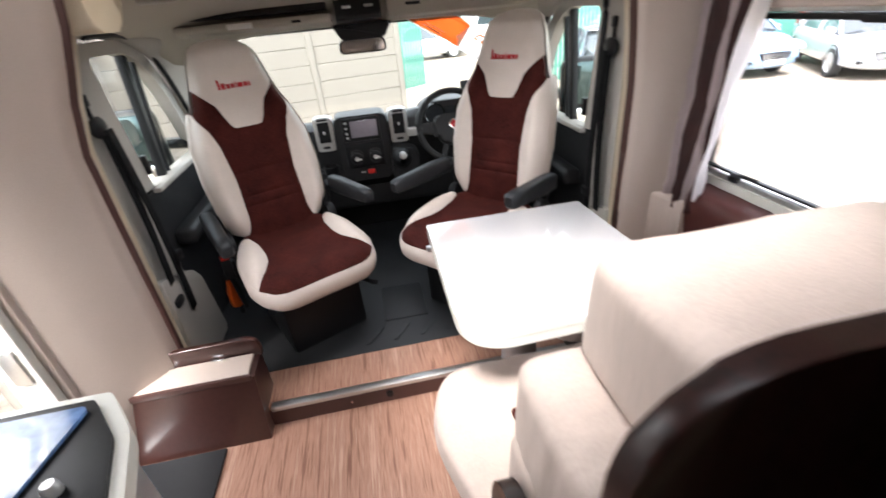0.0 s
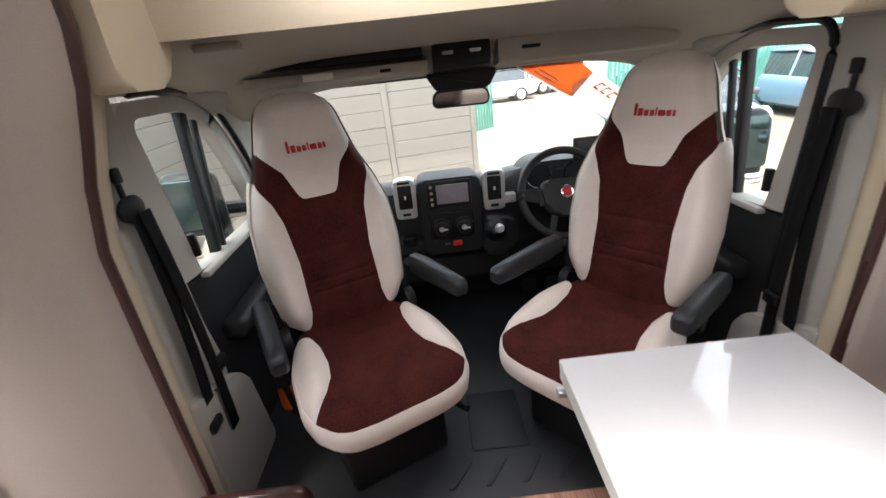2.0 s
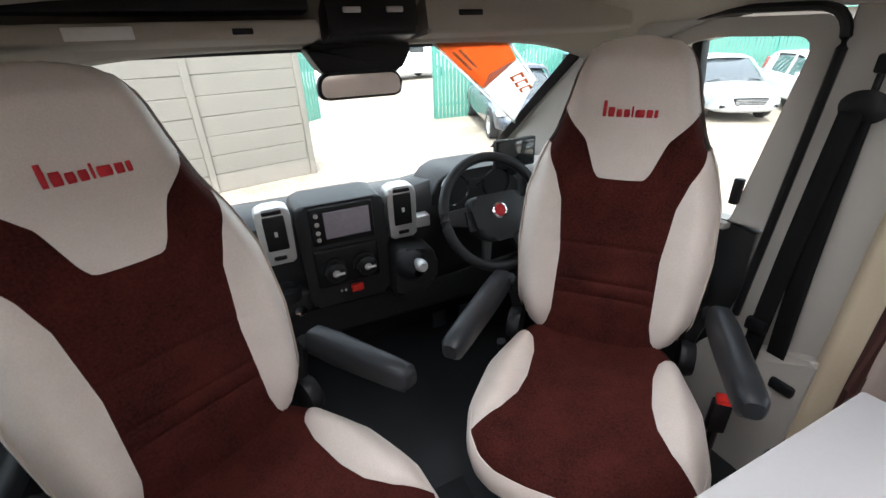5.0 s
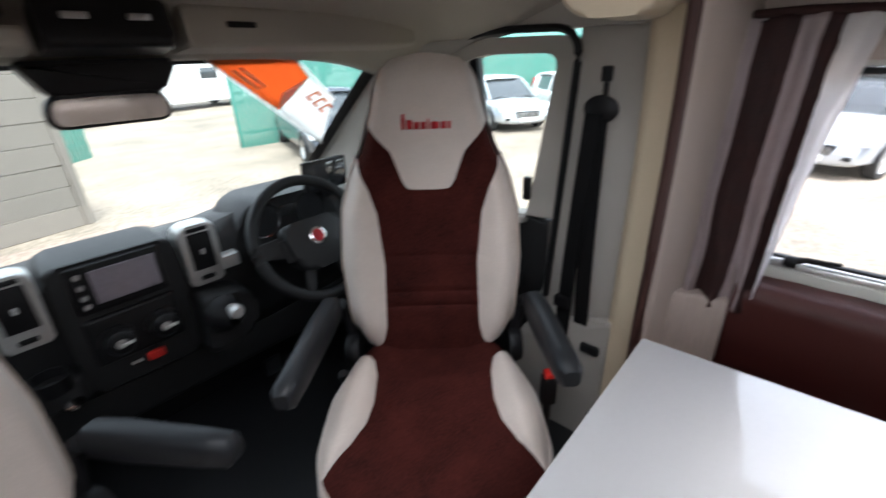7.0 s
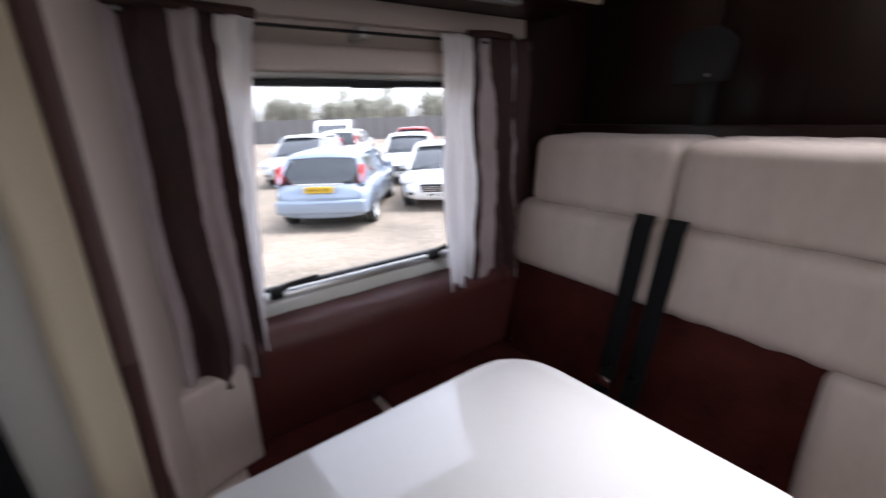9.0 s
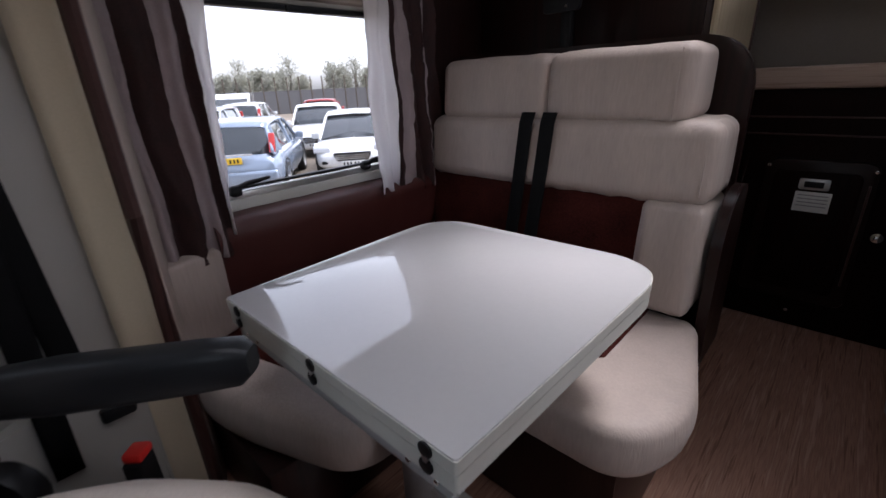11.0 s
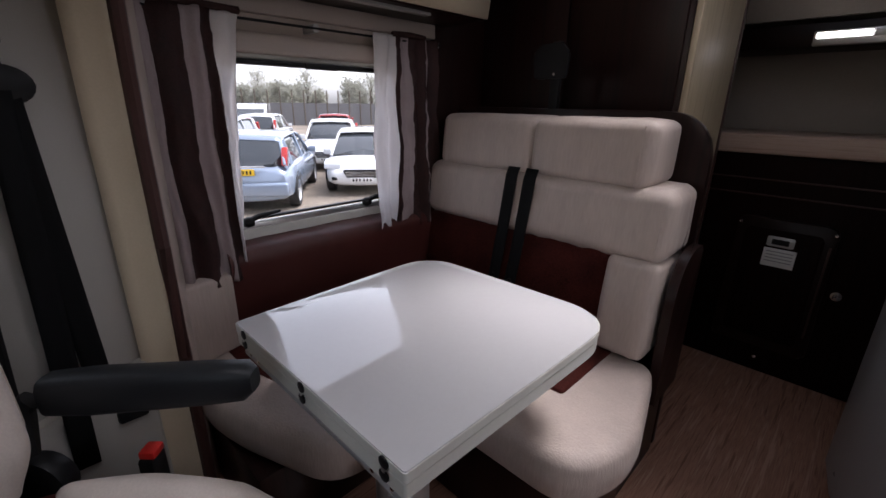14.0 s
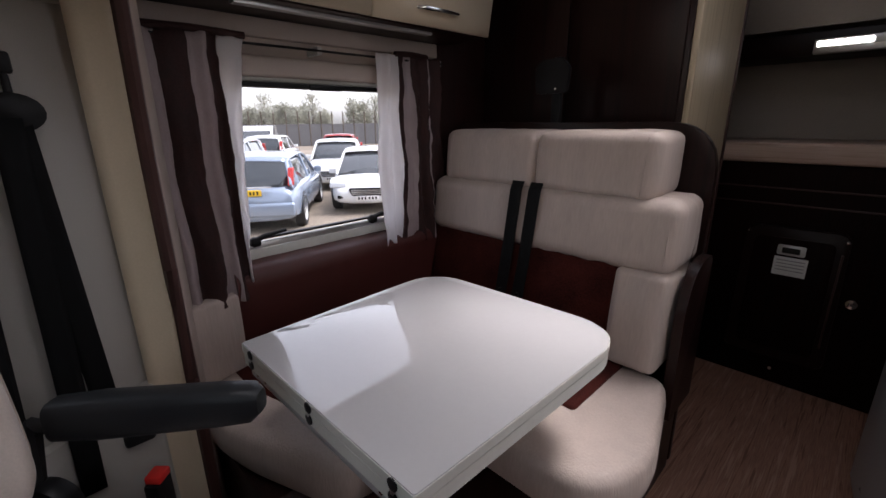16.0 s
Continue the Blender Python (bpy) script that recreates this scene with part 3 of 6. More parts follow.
for m_ in range(3):
    x0, k0 = 0.632 + 0.045 * m_, 0.235 + 0.048 * m_
    for dx, dk, wx, wk in ((0.0, 0.0, 0.012, 0.013), (0.026, -0.028, 0.012, 0.013)):
        solidify(part("letter_bar", card_strip(((x0 + dx, k0 + dk), (x0 + dx + 0.030, k0 + dk + 0.034)), ((x0 + dx + wx * 0.6, k0 + dk - wk * 0.6), (x0 + dx + 0.030 + wx * 0.6, k0 + dk + 0.034 - wk * 0.6)), 0.014), CARD_ORANGE, sign), 0.001)
    solidify(part("letter_bar", card_strip(((x0, k0), (x0 + 0.028, k0 - 0.030)), ((x0 + 0.008, k0 + 0.009), (x0 + 0.036, k0 - 0.021)), 0.014), CARD_ORANGE, sign), 0.001)
# headliner falls from the overcab lip to the windscreen header
rows = []
for y, z, w in ((0.36, 1.70, 1.0), (0.42, 1.62, 1.0), (0.55, 1.575, 1.0), (0.7, 1.55, 0.99), (0.85, 1.52, 0.97), (0.95, 1.47, 0.93), (1.0, 1.425, 0.90), (1.03, 1.418, 0.87)):
    rows.append([Vector((w * u, y + 0.03 * (1 - u * u), z - 0.10 * abs(u) ** 5)) for u in [i / 10 - 1 for i in range(21)]])
solidify(structure("headliner", sheet(rows), HEADLINER, "grey cloth headliner above the cab", "ceiling"), 0.012)
rows = []
for k in range(9):
    a = k / 8 * math.pi * 0.55
    rows.append([Vector((0.86 * u, 0.28 + 0.09 * math.sin(a) + 0.05 * (1 - abs(u) ** 3), 1.665 - 0.085 * math.cos(a))) for u in [i / 10 - 1 for i in range(21)]])
rows.insert(0, [p + Vector((0, -0.02, 0.32)) for p in rows[0]])
solidify(structure("overcab_lip", sheet(rows), CREAM_LACQUER, "cream moulded lip of the overcab skylight surround", "trim"), 0.01)
for s, side in ((1, "right"), (-1, "left")):
    structure("overcab_side_" + side, box(s * 0.84, s * 1.25, 0.06, 0.75, 1.60, 2.06, 0), PALE_WALL, "pale panel closing the overcab side", "wall")
    bm = prism(rounded_outline([(0.10, 1.475, 0.06), (0.33, 1.475, 0.10), (0.36, 1.72, 0.06), (0.10, 1.72, 0.04)], 8), "x", s * 0.76, s * 0.985, 0.012, 3)
    structure("corner_moulding_" + side, bm, CREAM_LACQUER, "cream rounded corner moulding above the cab pillar", "trim")
    structure("grab_handle_" + side, box(s * 0.63, s * 0.76, 0.44, 0.47, 1.55, 1.575, 0.01, 3), PALE_WALL, "pale grab handle on the headliner", "handle")
    structure("cant_rail_" + side, box(s * 0.955, s * 1.06, 0.1, 0.80, 1.468, 1.66, 0.01), PALE_WALL, "pale grey trim above the cab door", "trim")
structure("overcab_front", box(-1.0, 1.0, 0.68, 0.74, 1.6, 2.06, 0), PALE_WALL, "pale panel closing the overcab front", "wall")

shelf = thing("overhead_tray", "grey open parcel tray above the windscreen", "tray")
part("tray_lip", prism(rounded_outline([(0.83, 1.44, 0.015), (0.95, 1.425, 0.015), (0.97, 1.465, 0.01), (0.84, 1.475, 0.01)]), "x", -0.80, -0.125, 0.008), HEADLINER, shelf)
# solid black block puts the shade of the open slot into colour
part("opening", prism(rounded_outline([(0.845, 1.492, 0.006), (0.95, 1.485, 0.006), (0.93, 1.515, 0.006), (0.85, 1.522, 0.006)]), "x", -0.77, -0.14, 0.006), BLACK, shelf, "black block for the shade inside the tray")
part("airbag_label", box(-0.58, -0.47, 0.832, 0.838, 1.445, 1.468, 0.002), LABEL_WHITE, shelf, "pale airbag label")
part("badge", box(-0.30, -0.26, 0.832, 0.838, 1.448, 1.46, 0.002), BLACK, shelf)
visor = thing("sun_visor", "grey padded sun visor folded up", "visor")
part("flap", prism(rounded_outline([(0.83, 1.438, 0.012), (0.96, 1.425, 0.01), (0.94, 1.515, 0.02), (0.85, 1.525, 0.015)]), "x", 0.135, 0.80, 0.012, 3), HEADLINER, visor)
part("clip", box(0.22, 0.29, 0.838, 0.85, 1.475, 1.49, 0.004), BLACK, visor)
console = thing("overhead_console", "black overhead console with two reading lamps", "console")
part("housing", prism(rounded_outline([(0.82, 1.44, 0.02), (0.93, 1.425, 0.01), (0.92, 1.53, 0.02), (0.84, 1.535, 0.02)]), "x", -0.105, 0.105, 0.012, 3), BLACK, console)
for x in (-0.05, 0.05):
    part("reading_lamp", box(x - 0.02, x + 0.02, 0.824, 0.834, 1.485, 1.497, 0.003), SILVER, console)
rear = thing("rear_view_mirror", "interior mirror under a black sensor housing", "mirror")
part("housing", prism(rounded_outline([(-0.14, 1.42, 0.02), (0.16, 1.42, 0.02), (0.11, 1.335, 0.04), (-0.09, 1.335, 0.04)]), "y", 1.0, 1.10, 0.015), BLACK, rear)
part("shell", prism(rounded_outline([(-0.122, 1.285, 0.03), (0.122, 1.285, 0.03), (0.114, 1.354, 0.03), (-0.114, 1.354, 0.03)]), "y", 0.995, 1.025, 0.008), BLACK, rear)
part("mirror_glass", prism(rounded_outline([(-0.113, 1.292, 0.026), (0.113, 1.292, 0.026), (0.106, 1.347, 0.026), (-0.106, 1.347, 0.026)]), "y", 0.990, 0.9945), CHROME, rear, "mirror glass")

# ---- dashboard ----
dash = thing("dashboard", "dark grey moulded dashboard across the cab", "dashboard")
rows = []
for x in [i / 10 - 1 for i in range(21)]:
    hood = 0.05 * math.exp(-((x - 0.45) / 0.2) ** 2)
    bow = 0.06 * (1 - x * x)
    rows.append([Vector((x, y, z)) for y, z in ((1.30 - bow, 0.50), (1.24 - bow, 0.60), (1.22 - bow, 0.80), (1.235 - bow, 0.885), (1.29 - bow, 0.908 + hood), (1.42, 0.888 + hood * 0.8), (1.60, 0.835), (1.80, 0.78), (1.88, 0.755))])
solidify(part("body", sheet(rows), BLACK_SOFT, dash), 0.01)
part("knee_panel", box(-0.98, 0.98, 1.24, 1.5, 0.35, 0.52, 0.03, 3), BLACK_SOFT, dash)
part("bulkhead", box(-1.0, 1.0, 1.5, 1.56, 0.06, 0.8, 0), BLACK, dash)
stack = part("centre_console", prism(rounded_outline([(-0.225, 0.575, 0.02), (0.06, 0.575, 0.02), (0.07, 0.958, 0.04), (-0.235, 0.958, 0.04)]), "y", 1.12, 1.3, 0.015, 3), BLACK_SOFT, dash)
radio = part("radio", box(-0.190, 0.022, 1.108, 1.13, 0.815, 0.95, 0.008), BLACK, dash, "gloss black double-height radio")
part("screen", box(-0.145, 0.008, 1.104, 1.112, 0.838, 0.932, 0.003), RADIO_SCREEN, radio, "radio screen with a pale reflection in its colour")
for z in (0.925, 0.895, 0.865, 0.84):
    part("button", lathe([(0, 1.102), (0.007, 1.103), (0.008, 1.11)], 12, (-0.168, 0, z), "y"), SILVER, radio)
part("climate_panel", box(-0.195, 0.03, 1.108, 1.13, 0.655, 0.80, 0.02, 3), BLACK, dash)
for x in (-0.135, -0.025):
    knob = part("climate_knob", lathe([(0.044, 1.108), (0.044, 1.098), (0.036, 1.096), (0.034, 1.076), (0.028, 1.072), (0, 1.071)], 20, (x, 0, 0.722), "y"), BLACK, dash, "black climate dial")
    part("dial_ring", lathe([(0.036, 1.077), (0.0365, 1.073), (0.031, 1.070), (0.030, 1.074)], 20, (x, 0, 0.722), "y"), ARM_GREY, knob, "dark ring")
    part("cap", lathe([(0, 1.0685), (0.012, 1.069), (0.014, 1.072)], 16, (x, 0, 0.722), "y"), SILVER, knob, "silver cap")
    part("pointer", box(x - 0.004, x + 0.028, 1.066, 1.074, 0.715, 0.723, 0.002), LABEL_WHITE, knob)
part("hazard_button", box(-0.085, -0.04, 1.108, 1.125, 0.612, 0.64, 0.005), RED_PLASTIC, dash, "red hazard button")
for x in (-0.12, -0.105):
    part("indicator", box(x - 0.004, x + 0.004, 1.113, 1.122, 0.622, 0.63, 0.002), LABEL_WHITE, dash)
for x0 in (-0.345, 0.085):
    vent = part("air_vent", prism(rounded_outline([(x0, 0.775, 0.012), (x0 + 0.10, 0.775, 0.012), (x0 + 0.105, 0.968, 0.03), (x0 - 0.005, 0.968, 0.03)]), "y", 1.13, 1.2, 0.01, 3), SILVER, dash, "silver-framed air vent")
    part("vent_panel", box(x0 + 0.018, x0 + 0.084, 1.124, 1.14, 0.825, 0.942, 0.005), BLACK, vent, "black vent flap")
    part("vent_grille", box(x0 + 0.02, x0 + 0.08, 1.124, 1.14, 0.948, 0.960, 0.003), BLACK, vent)
    part("vent_tab", box(x0 + 0.046, x0 + 0.056, 1.12, 1.126, 0.875, 0.892, 0.002), LABEL_WHITE, vent)
    part("thumb_wheel", box(x0 + 0.03, x0 + 0.07, 1.124, 1.134, 0.79, 0.804, 0.004), BLACK, vent)
part("switch_block", box(0.185, 0.24, 1.125, 1.2, 0.80, 0.845, 0.006), SILVER, dash, "silver switch block")
part("cup_holder", lathe([(0.04, 0.645), (0.045, 0.688), (0.038, 0.69), (0.034, 0.66), (0, 0.66)], 20, (-0.295, 1.12, 0)), BLACK, dash)
part("socket", lathe([(0, 1.095), (0.012, 1.096), (0.02, 1.094), (0.022, 1.115)], 16, (-0.27, 0, 0.60), "y"), CHROME, dash, "chrome-ringed socket")
part("side_shelf", box(-0.4, -0.225, 1.11, 1.25, 0.575, 0.665, 0.02, 3), BLACK_SOFT, dash)
pod = part("gear_console", prism(rounded_outline([(0.06, 0.56, 0.04), (0.22, 0.58, 0.05), (0.235, 0.74, 0.05), (0.075, 0.77, 0.04)]), "y", 1.05, 1.25, 0.025, 3), BLACK_SOFT, dash)
part("gaiter", lathe([(0.06, 1.05), (0.05, 1.02), (0.03, 1.0), (0.016, 0.98)], 14, (0.125, 0, 0.70), "y"), BLACK, pod, "black gear gaiter")
part("gear_knob", lathe([(0, 0.93), (0.016, 0.932), (0.022, 0.945), (0.019, 0.965), (0.012, 0.985)], 16, (0.125, 0, 0.745), "y"), SILVER, pod, "silver-capped gear knob")
binnacle = part("instrument_binnacle", prism(rounded_outline([(0.26, 0.83, 0.03), (0.66, 0.83, 0.03), (0.64, 0.975, 0.10), (0.28, 0.975, 0.10)], 8), "y", 1.17, 1.38, 0.012, 3), BLACK_SOFT, dash)
for x in (0.36, 0.545):
    part("gauge", lathe([(0, 1.165), (0.055, 1.165), (0.06, 1.158), (0.062, 1.17)], 24, (x, 0, 0.905), "y"), SCREEN, binnacle, "dark dial")
part("trip_display", box(0.42, 0.485, 1.16, 1.17, 0.9, 0.94, 0.003), SCREEN, binnacle)
vent = part("air_vent", prism(rounded_outline([(0.72, 0.79, 0.012), (0.83, 0.79, 0.012), (0.83, 0.97, 0.03), (0.72, 0.97, 0.03)]), "y", 1.16, 1.22, 0.01), SILVER, dash, "silver-framed air vent")
part("vent_panel", box(0.74, 0.81, 1.154, 1.17, 0.82, 0.945, 0.005), BLACK, vent)
for x in (0.33, 0.47):
    part("pedal", box(x - 0.035, x + 0.035, 1.28, 1.3, 0.2, 0.28, 0.008), ARM_GREY, dash, "worn rubber pedal")
monitor = thing("monitor", "black screen on the dashboard above the steering wheel", "monitor")
part("housing", box(0.52, 0.70, 1.13, 1.155, 0.965, 1.075, 0.006), BLACK, monitor)
part("foot", box(0.59, 0.63, 1.14, 1.22, 0.93, 0.97, 0.005), BLACK, monitor)
part("screen", box(0.53, 0.69, 1.126, 1.131, 0.975, 1.065, 0.002), SCREEN, monitor)

wheel = thing("steering_wheel", "black four-spoke steering wheel with red and chrome badge", "steering wheel", pose(0.435, 0.99, 0.865, -28, 0, 0))
R = 0.198
part("rim", tube([(R * math.cos(a), 0, R * math.sin(a)) for a in [2 * math.pi * i / 48 for i in range(48)]], 0.0180, 12, closed=True), BLACK_SOFT, wheel)
part("airbag_cover", prism(rounded_outline([(-0.112, 0.062, 0.04), (0.112, 0.062, 0.04), (0.090, -0.105, 0.06), (-0.090, -0.105, 0.06)]), "y", -0.03, 0.03, 0.02, 3), BLACK_SOFT, wheel)
for sx in (-1, 1):
    part("spoke", prism([(sx * 0.08, 0.035), (sx * 0.185, 0.03), (sx * 0.19, -0.02), (sx * 0.08, -0.045)], "y", -0.008, 0.02, 0.006), BLACK_SOFT, wheel)
    part("button_pad", box(sx * 0.085, sx * 0.125, -0.018, -0.006, -0.055, 0.02, 0.006), BLACK, wheel)
    part("spoke", prism([(sx * 0.03, -0.07), (sx * 0.065, -0.06), (sx * 0.095, -0.175), (sx * 0.07, -0.185)], "y", -0.006, 0.016, 0.006), BLACK_SOFT, wheel)
badge = part("badge", lathe([(0, -0.038), (0.024, -0.037), (0.029, -0.034), (0.03, -0.028)], 24, (0, 0, 0.0), "y"), CHROME, wheel, "round chrome badge")
part("badge_centre", lathe([(0, -0.0405), (0.021, -0.040), (0.022, -0.036)], 20, (0, 0, 0.0), "y"), RED_THREAD, badge, "dark red badge centre")
part("column", tube([(0, 0.03, 0), (0, 0.2, -0.02)], 0.05, 14), BLACK, wheel)
part("stalk", tube([(-0.05, 0.06, 0.0), (-0.15, 0.06, 0.015), (-0.185, 0.055, 0.02)], [0.008, 0.009, 0.007], 8), BLACK, wheel)
part("stalk", tube([(0.05, 0.06, 0.0), (0.15, 0.06, 0.015), (0.185, 0.055, 0.02)], [0.008, 0.009, 0.007], 8), BLACK, wheel)


# ---- swivelled cab seats ----
def smooth(a, b, t):
    t = min(1, max(0, (t - a) / (b - a)))
    return t * t * (3 - 2 * t)


HALF = [(0.575, 0.19), (0.60, 0.224), (0.66, 0.244), (0.85, 0.260), (1.0, 0.252), (1.1, 0.226), (1.18, 0.190), (1.26, 0.167), (1.33, 0.150), (1.375, 0.130), (1.40, 0.102), (1.412, 0.05), (1.416, 0.015)]
PANEL = [(0.575, 0.186), (0.588, 0.166), (0.61, 0.152), (0.66, 0.140), (0.85, 0.135), (1.0, 0.150), (1.07, 0.172), (1.115, 0.20), (1.135, 0.206), (1.16, 0.19)]
HEADC = [(1.0604, 0.052), (1.064, 0.062), (1.08, 0.074), (1.16, 0.105), (1.225, 0.1685), (1.23, 0.168)]


def back_point(x, z, half):
    """The padded front face of the backrest; x sideways, z up, front towards -y."""
    lean = 0.225 * (z - 0.6) + 0.10 * max(0, z - 1.15) ** 1.5
    k = min(1, abs(x) / max(half, 0.01))
    bolster = -0.035 * smooth(0.45, 0.85, k) * smooth(0.58, 0.7, z) * (1 - smooth(1.0, 1.2, z))
    edge = 0.055 * max(0, (k - 0.75) / 0.25) ** 2.2
    lumbar = -0.02 * math.sin(min(1, max(0, (z - 0.58) / 0.55)) * math.pi)
    tops = 0.05 * smooth(1.34, 1.42, z) ** 2
    seam = sum(0.0045 * math.exp(-((z - q) / 0.006) ** 2) for q in (0.72, 0.765, 0.875)) * (1 - smooth(0.5, 0.62, k))
    return Vector((x, lean + bolster + edge + lumbar + tops + seam, z))


def cushion_half(y):
    return lerp([(-0.545, 0.03), (-0.54, 0.10), (-0.525, 0.165), (-0.49, 0.222), (-0.44, 0.258), (-0.36, 0.280), (-0.2, 0.272), (-0.05, 0.235), (0.03, 0.20)], y)


def cushion_point(x, y, half):
    k = min(1, abs(x) / max(half, 0.01))
    z = 0.545 + 0.03 * smooth(-0.1, -0.4, -0.5 - y) - 0.035 * max(0, (k - 0.7) / 0.3) ** 2 * min(1, half / 0.2) ** 2
    z += 0.022 * smooth(0.45, 0.8, k) * smooth(-0.45, -0.3, y) + 0.015 * smooth(0.0, 0.3, -y)
    z -= 0.028 * max(0, (-y - 0.44) / 0.105) ** 2
    return Vector((x, y * 0.965, z))


def grow(rows, spans):
    out = []
    for p0, p1, fn in rows:
        out.append([fn(p0 + (p1 - p0) * i / spans) for i in range(spans + 1)])
    return out


def cab_seat(m, arms, label):
    seat = thing("captain_chair", label, "chair", m, "swivel cab seats")
    zs = sorted({round(0.575 + 0.0125 * i, 4) for i in range(67)} | {1.0600, 1.0605, 1.0645, 1.2305, 1.408, 1.4125, 1.416, 0.716, 0.720, 0.724, 0.761, 0.765, 0.769, 0.871, 0.875, 0.879})
    head_bottom, join = 1.0605, 1.2305
    # burgundy centre panel, split by the head cover above
    for sx in (-1, 1):
        rows = []
        for z in zs:
            if z > join + 0.0001:
                break
            h = lerp(HALF, z)
            a = lerp(HEADC, z) if z >= head_bottom else 0.0
            b = min(h * 1.0, lerp(PANEL, z) if z < 1.135 else lerp([(1.135, 0.206), (1.15, 0.195), (1.2305, 0.170)], z))
            rows.append((a, max(a + 0.0005, b), lambda q, z=z, h=h: back_point(sx * q, z, h)))
        part("back_panel", sheet(grow(rows, 8)), SUEDE, seat, "burgundy suede back panel")
        # cream side bolster that wraps round the edge
        rows = []
        for z in zs:
            if z > 1.1375:
                break
            h = lerp(HALF, z)
            b = min(h - 0.001, lerp(PANEL, z))
            line = [back_point(sx * (b + (h - b) * i / 8), z, h) + Vector((0, -0.004 * math.sin(i / 8 * math.pi), 0)) for i in range(9)]
            e = line[-1]
            line += [e + Vector((sx * 0.012, 0.025, 0)), e + Vector((sx * 0.010, 0.06, 0)), e + Vector((-sx * 0.02, 0.085, 0))]
            rows.append(line)
        part("side_bolster", sheet(rows), CREAM, seat, "cream side bolster")
    rows = []
    for z in zs:
        if z < head_bottom:
            continue
        h = lerp(HALF, z)
        c = lerp(HEADC, z) if z < join else h
        rows.append([back_point(c * (i / 8 - 1), z, h) + Vector((0, -0.005 * (1 - (i / 8 - 1) ** 2), 0)) for i in range(17)])
    part("head_cover", sheet(rows), CREAM, seat, "cream headrest cover")
    rows = []
    for z in [0.575 + 0.03 * i for i in range(28)] + [1.408, 1.416]:
        h = lerp(HALF, z)
        e = back_point(h, z, h).y
        th = 0.10 * (1 - 0.55 * smooth(1.3, 1.416, z))
        pts = []
        for i in range(13):
            a = math.pi * i / 12
            pts.append(Vector((h * math.cos(a) + 0.006 * math.cos(a), e - 0.002 + th * math.sin(a) ** 0.6, z)))
        rows.append(pts)
    part("back_shell", sheet(rows), CREAM, seat, "cream rear cover")
    # seat cushion: burgundy centre, cream side pads and cream skirt
    ys = [0.03 - 0.0125 * i for i in range(46)] + [-0.5405, -0.545]
    centre = [(-0.545, 0.3), (-0.455, 0.3), (-0.42, 0.248), (-0.37, 0.20), (-0.31, 0.170), (-0.24, 0.158), (-0.14, 0.160), (-0.08, 0.175), (-0.05, 0.20), (-0.03, 0.25), (0.03, 0.26)]
    rows, side_rows = [], {-1: [], 1: []}
    for y in ys:
        h = cushion_half(y)
        c = min(h - 0.0005, lerp(centre, y))
        rows.append([cushion_point(c * (i / 9 - 1), y, h) for i in range(19)])
        for sx in (-1, 1):
            side_rows[sx].append([cushion_point(sx * (c + (h - c) * i / 8), y, h) + Vector((0, 0, 0.020 * math.sin(i / 8 * math.pi) ** 0.7 * smooth(0.0, 0.07, h - c))) for i in range(9)])
    part("seat_panel", sheet(rows), SUEDE, seat, "burgundy suede seat panel")
    for sx in (-1, 1):
        part("seat_pad", sheet(side_rows[sx]), CREAM, seat, "cream side pad")
    rim = [cushion_point(-cushion_half(y), y, cushion_half(y)) for y in ys] + [cushion_point(cushion_half(y), y, cushion_half(y)) for y in reversed(ys)]
    rows = [rim]
    for out, down in ((0.008, 0.010), (0.012, 0.034), (0.010, 0.065), (-0.005, 0.085), (-0.04, 0.095)):
        ring = []
        for p in rim:
            d = Vector((p.x, p.y + 0.25, 0)).normalized()
            ring.append(Vector((p.x + d.x * out, p.y + d.y * out, p.z - down)))
        rows.append(ring)
    part("skirt", sheet(rows, close=True), CREAM, seat, "cream seat skirt")
    part("piping", tube([p + Vector((0, 0, -0.004)) for p in rim[20:-20]], 0.004, 6), CREAM, seat)
    # base
    part("seat_pan", box(-0.22, 0.22, -0.45, 0.08, 0.405, 0.455, 0.02), BLACK, seat)
    part("swivel_plate", box(-0.20, 0.20, -0.40, 0.06, 0.375, 0.40, 0.01), BLACK, seat)
    part("pedestal", box(-0.19, 0.19, -0.36, 0.06, CAB, 0.372, 0.02), BLACK, seat)
    part("lever", tube([(0.16, -0.38, 0.40), (0.2, -0.47, 0.385), (0.21, -0.5, 0.39)], 0.011, 8), BLACK, seat)
    part("buckle_stem", tube([(-0.27, -0.02, 0.42), (-0.285, -0.04, 0.52)], 0.016, 8), BLACK, seat)
    for sx in (-1, 1):
        part("hinge_cover", lathe([(0, sx * 0.23), (0.055, sx * 0.235), (0.06, sx * 0.25), (0.05, sx * 0.275), (0, sx * 0.28)], 18, (0, 0.03, 0.56), "x"), BLACK, seat)
        x0 = sx * 0.305
        up = arms[0 if sx < 0 else 1]
        a0, a1 = Vector((x0, 0.03, 0.715)), Vector((x0 + up[0], -0.335 + up[1], 0.715 + up[2]))
        arm = bmesh.new()
        rows = []
        for k, w, hgt in ((0, 0.018, 0.022), (0.02, 0.03, 0.04), (0.25, 0.032, 0.044), (0.8, 0.030, 0.038), (0.96, 0.028, 0.034), (1.0, 0.018, 0.02)):
            c = a0.lerp(a1, k)
            rows.append([c + Vector((w * math.copysign(abs(math.cos(t)) ** 0.6, math.cos(t)), 0, hgt * math.copysign(abs(math.sin(t)) ** 0.6, math.sin(t)))) for t in [2 * math.pi * i / 20 for i in range(20)]])
        sheet(rows, arm, close=True)
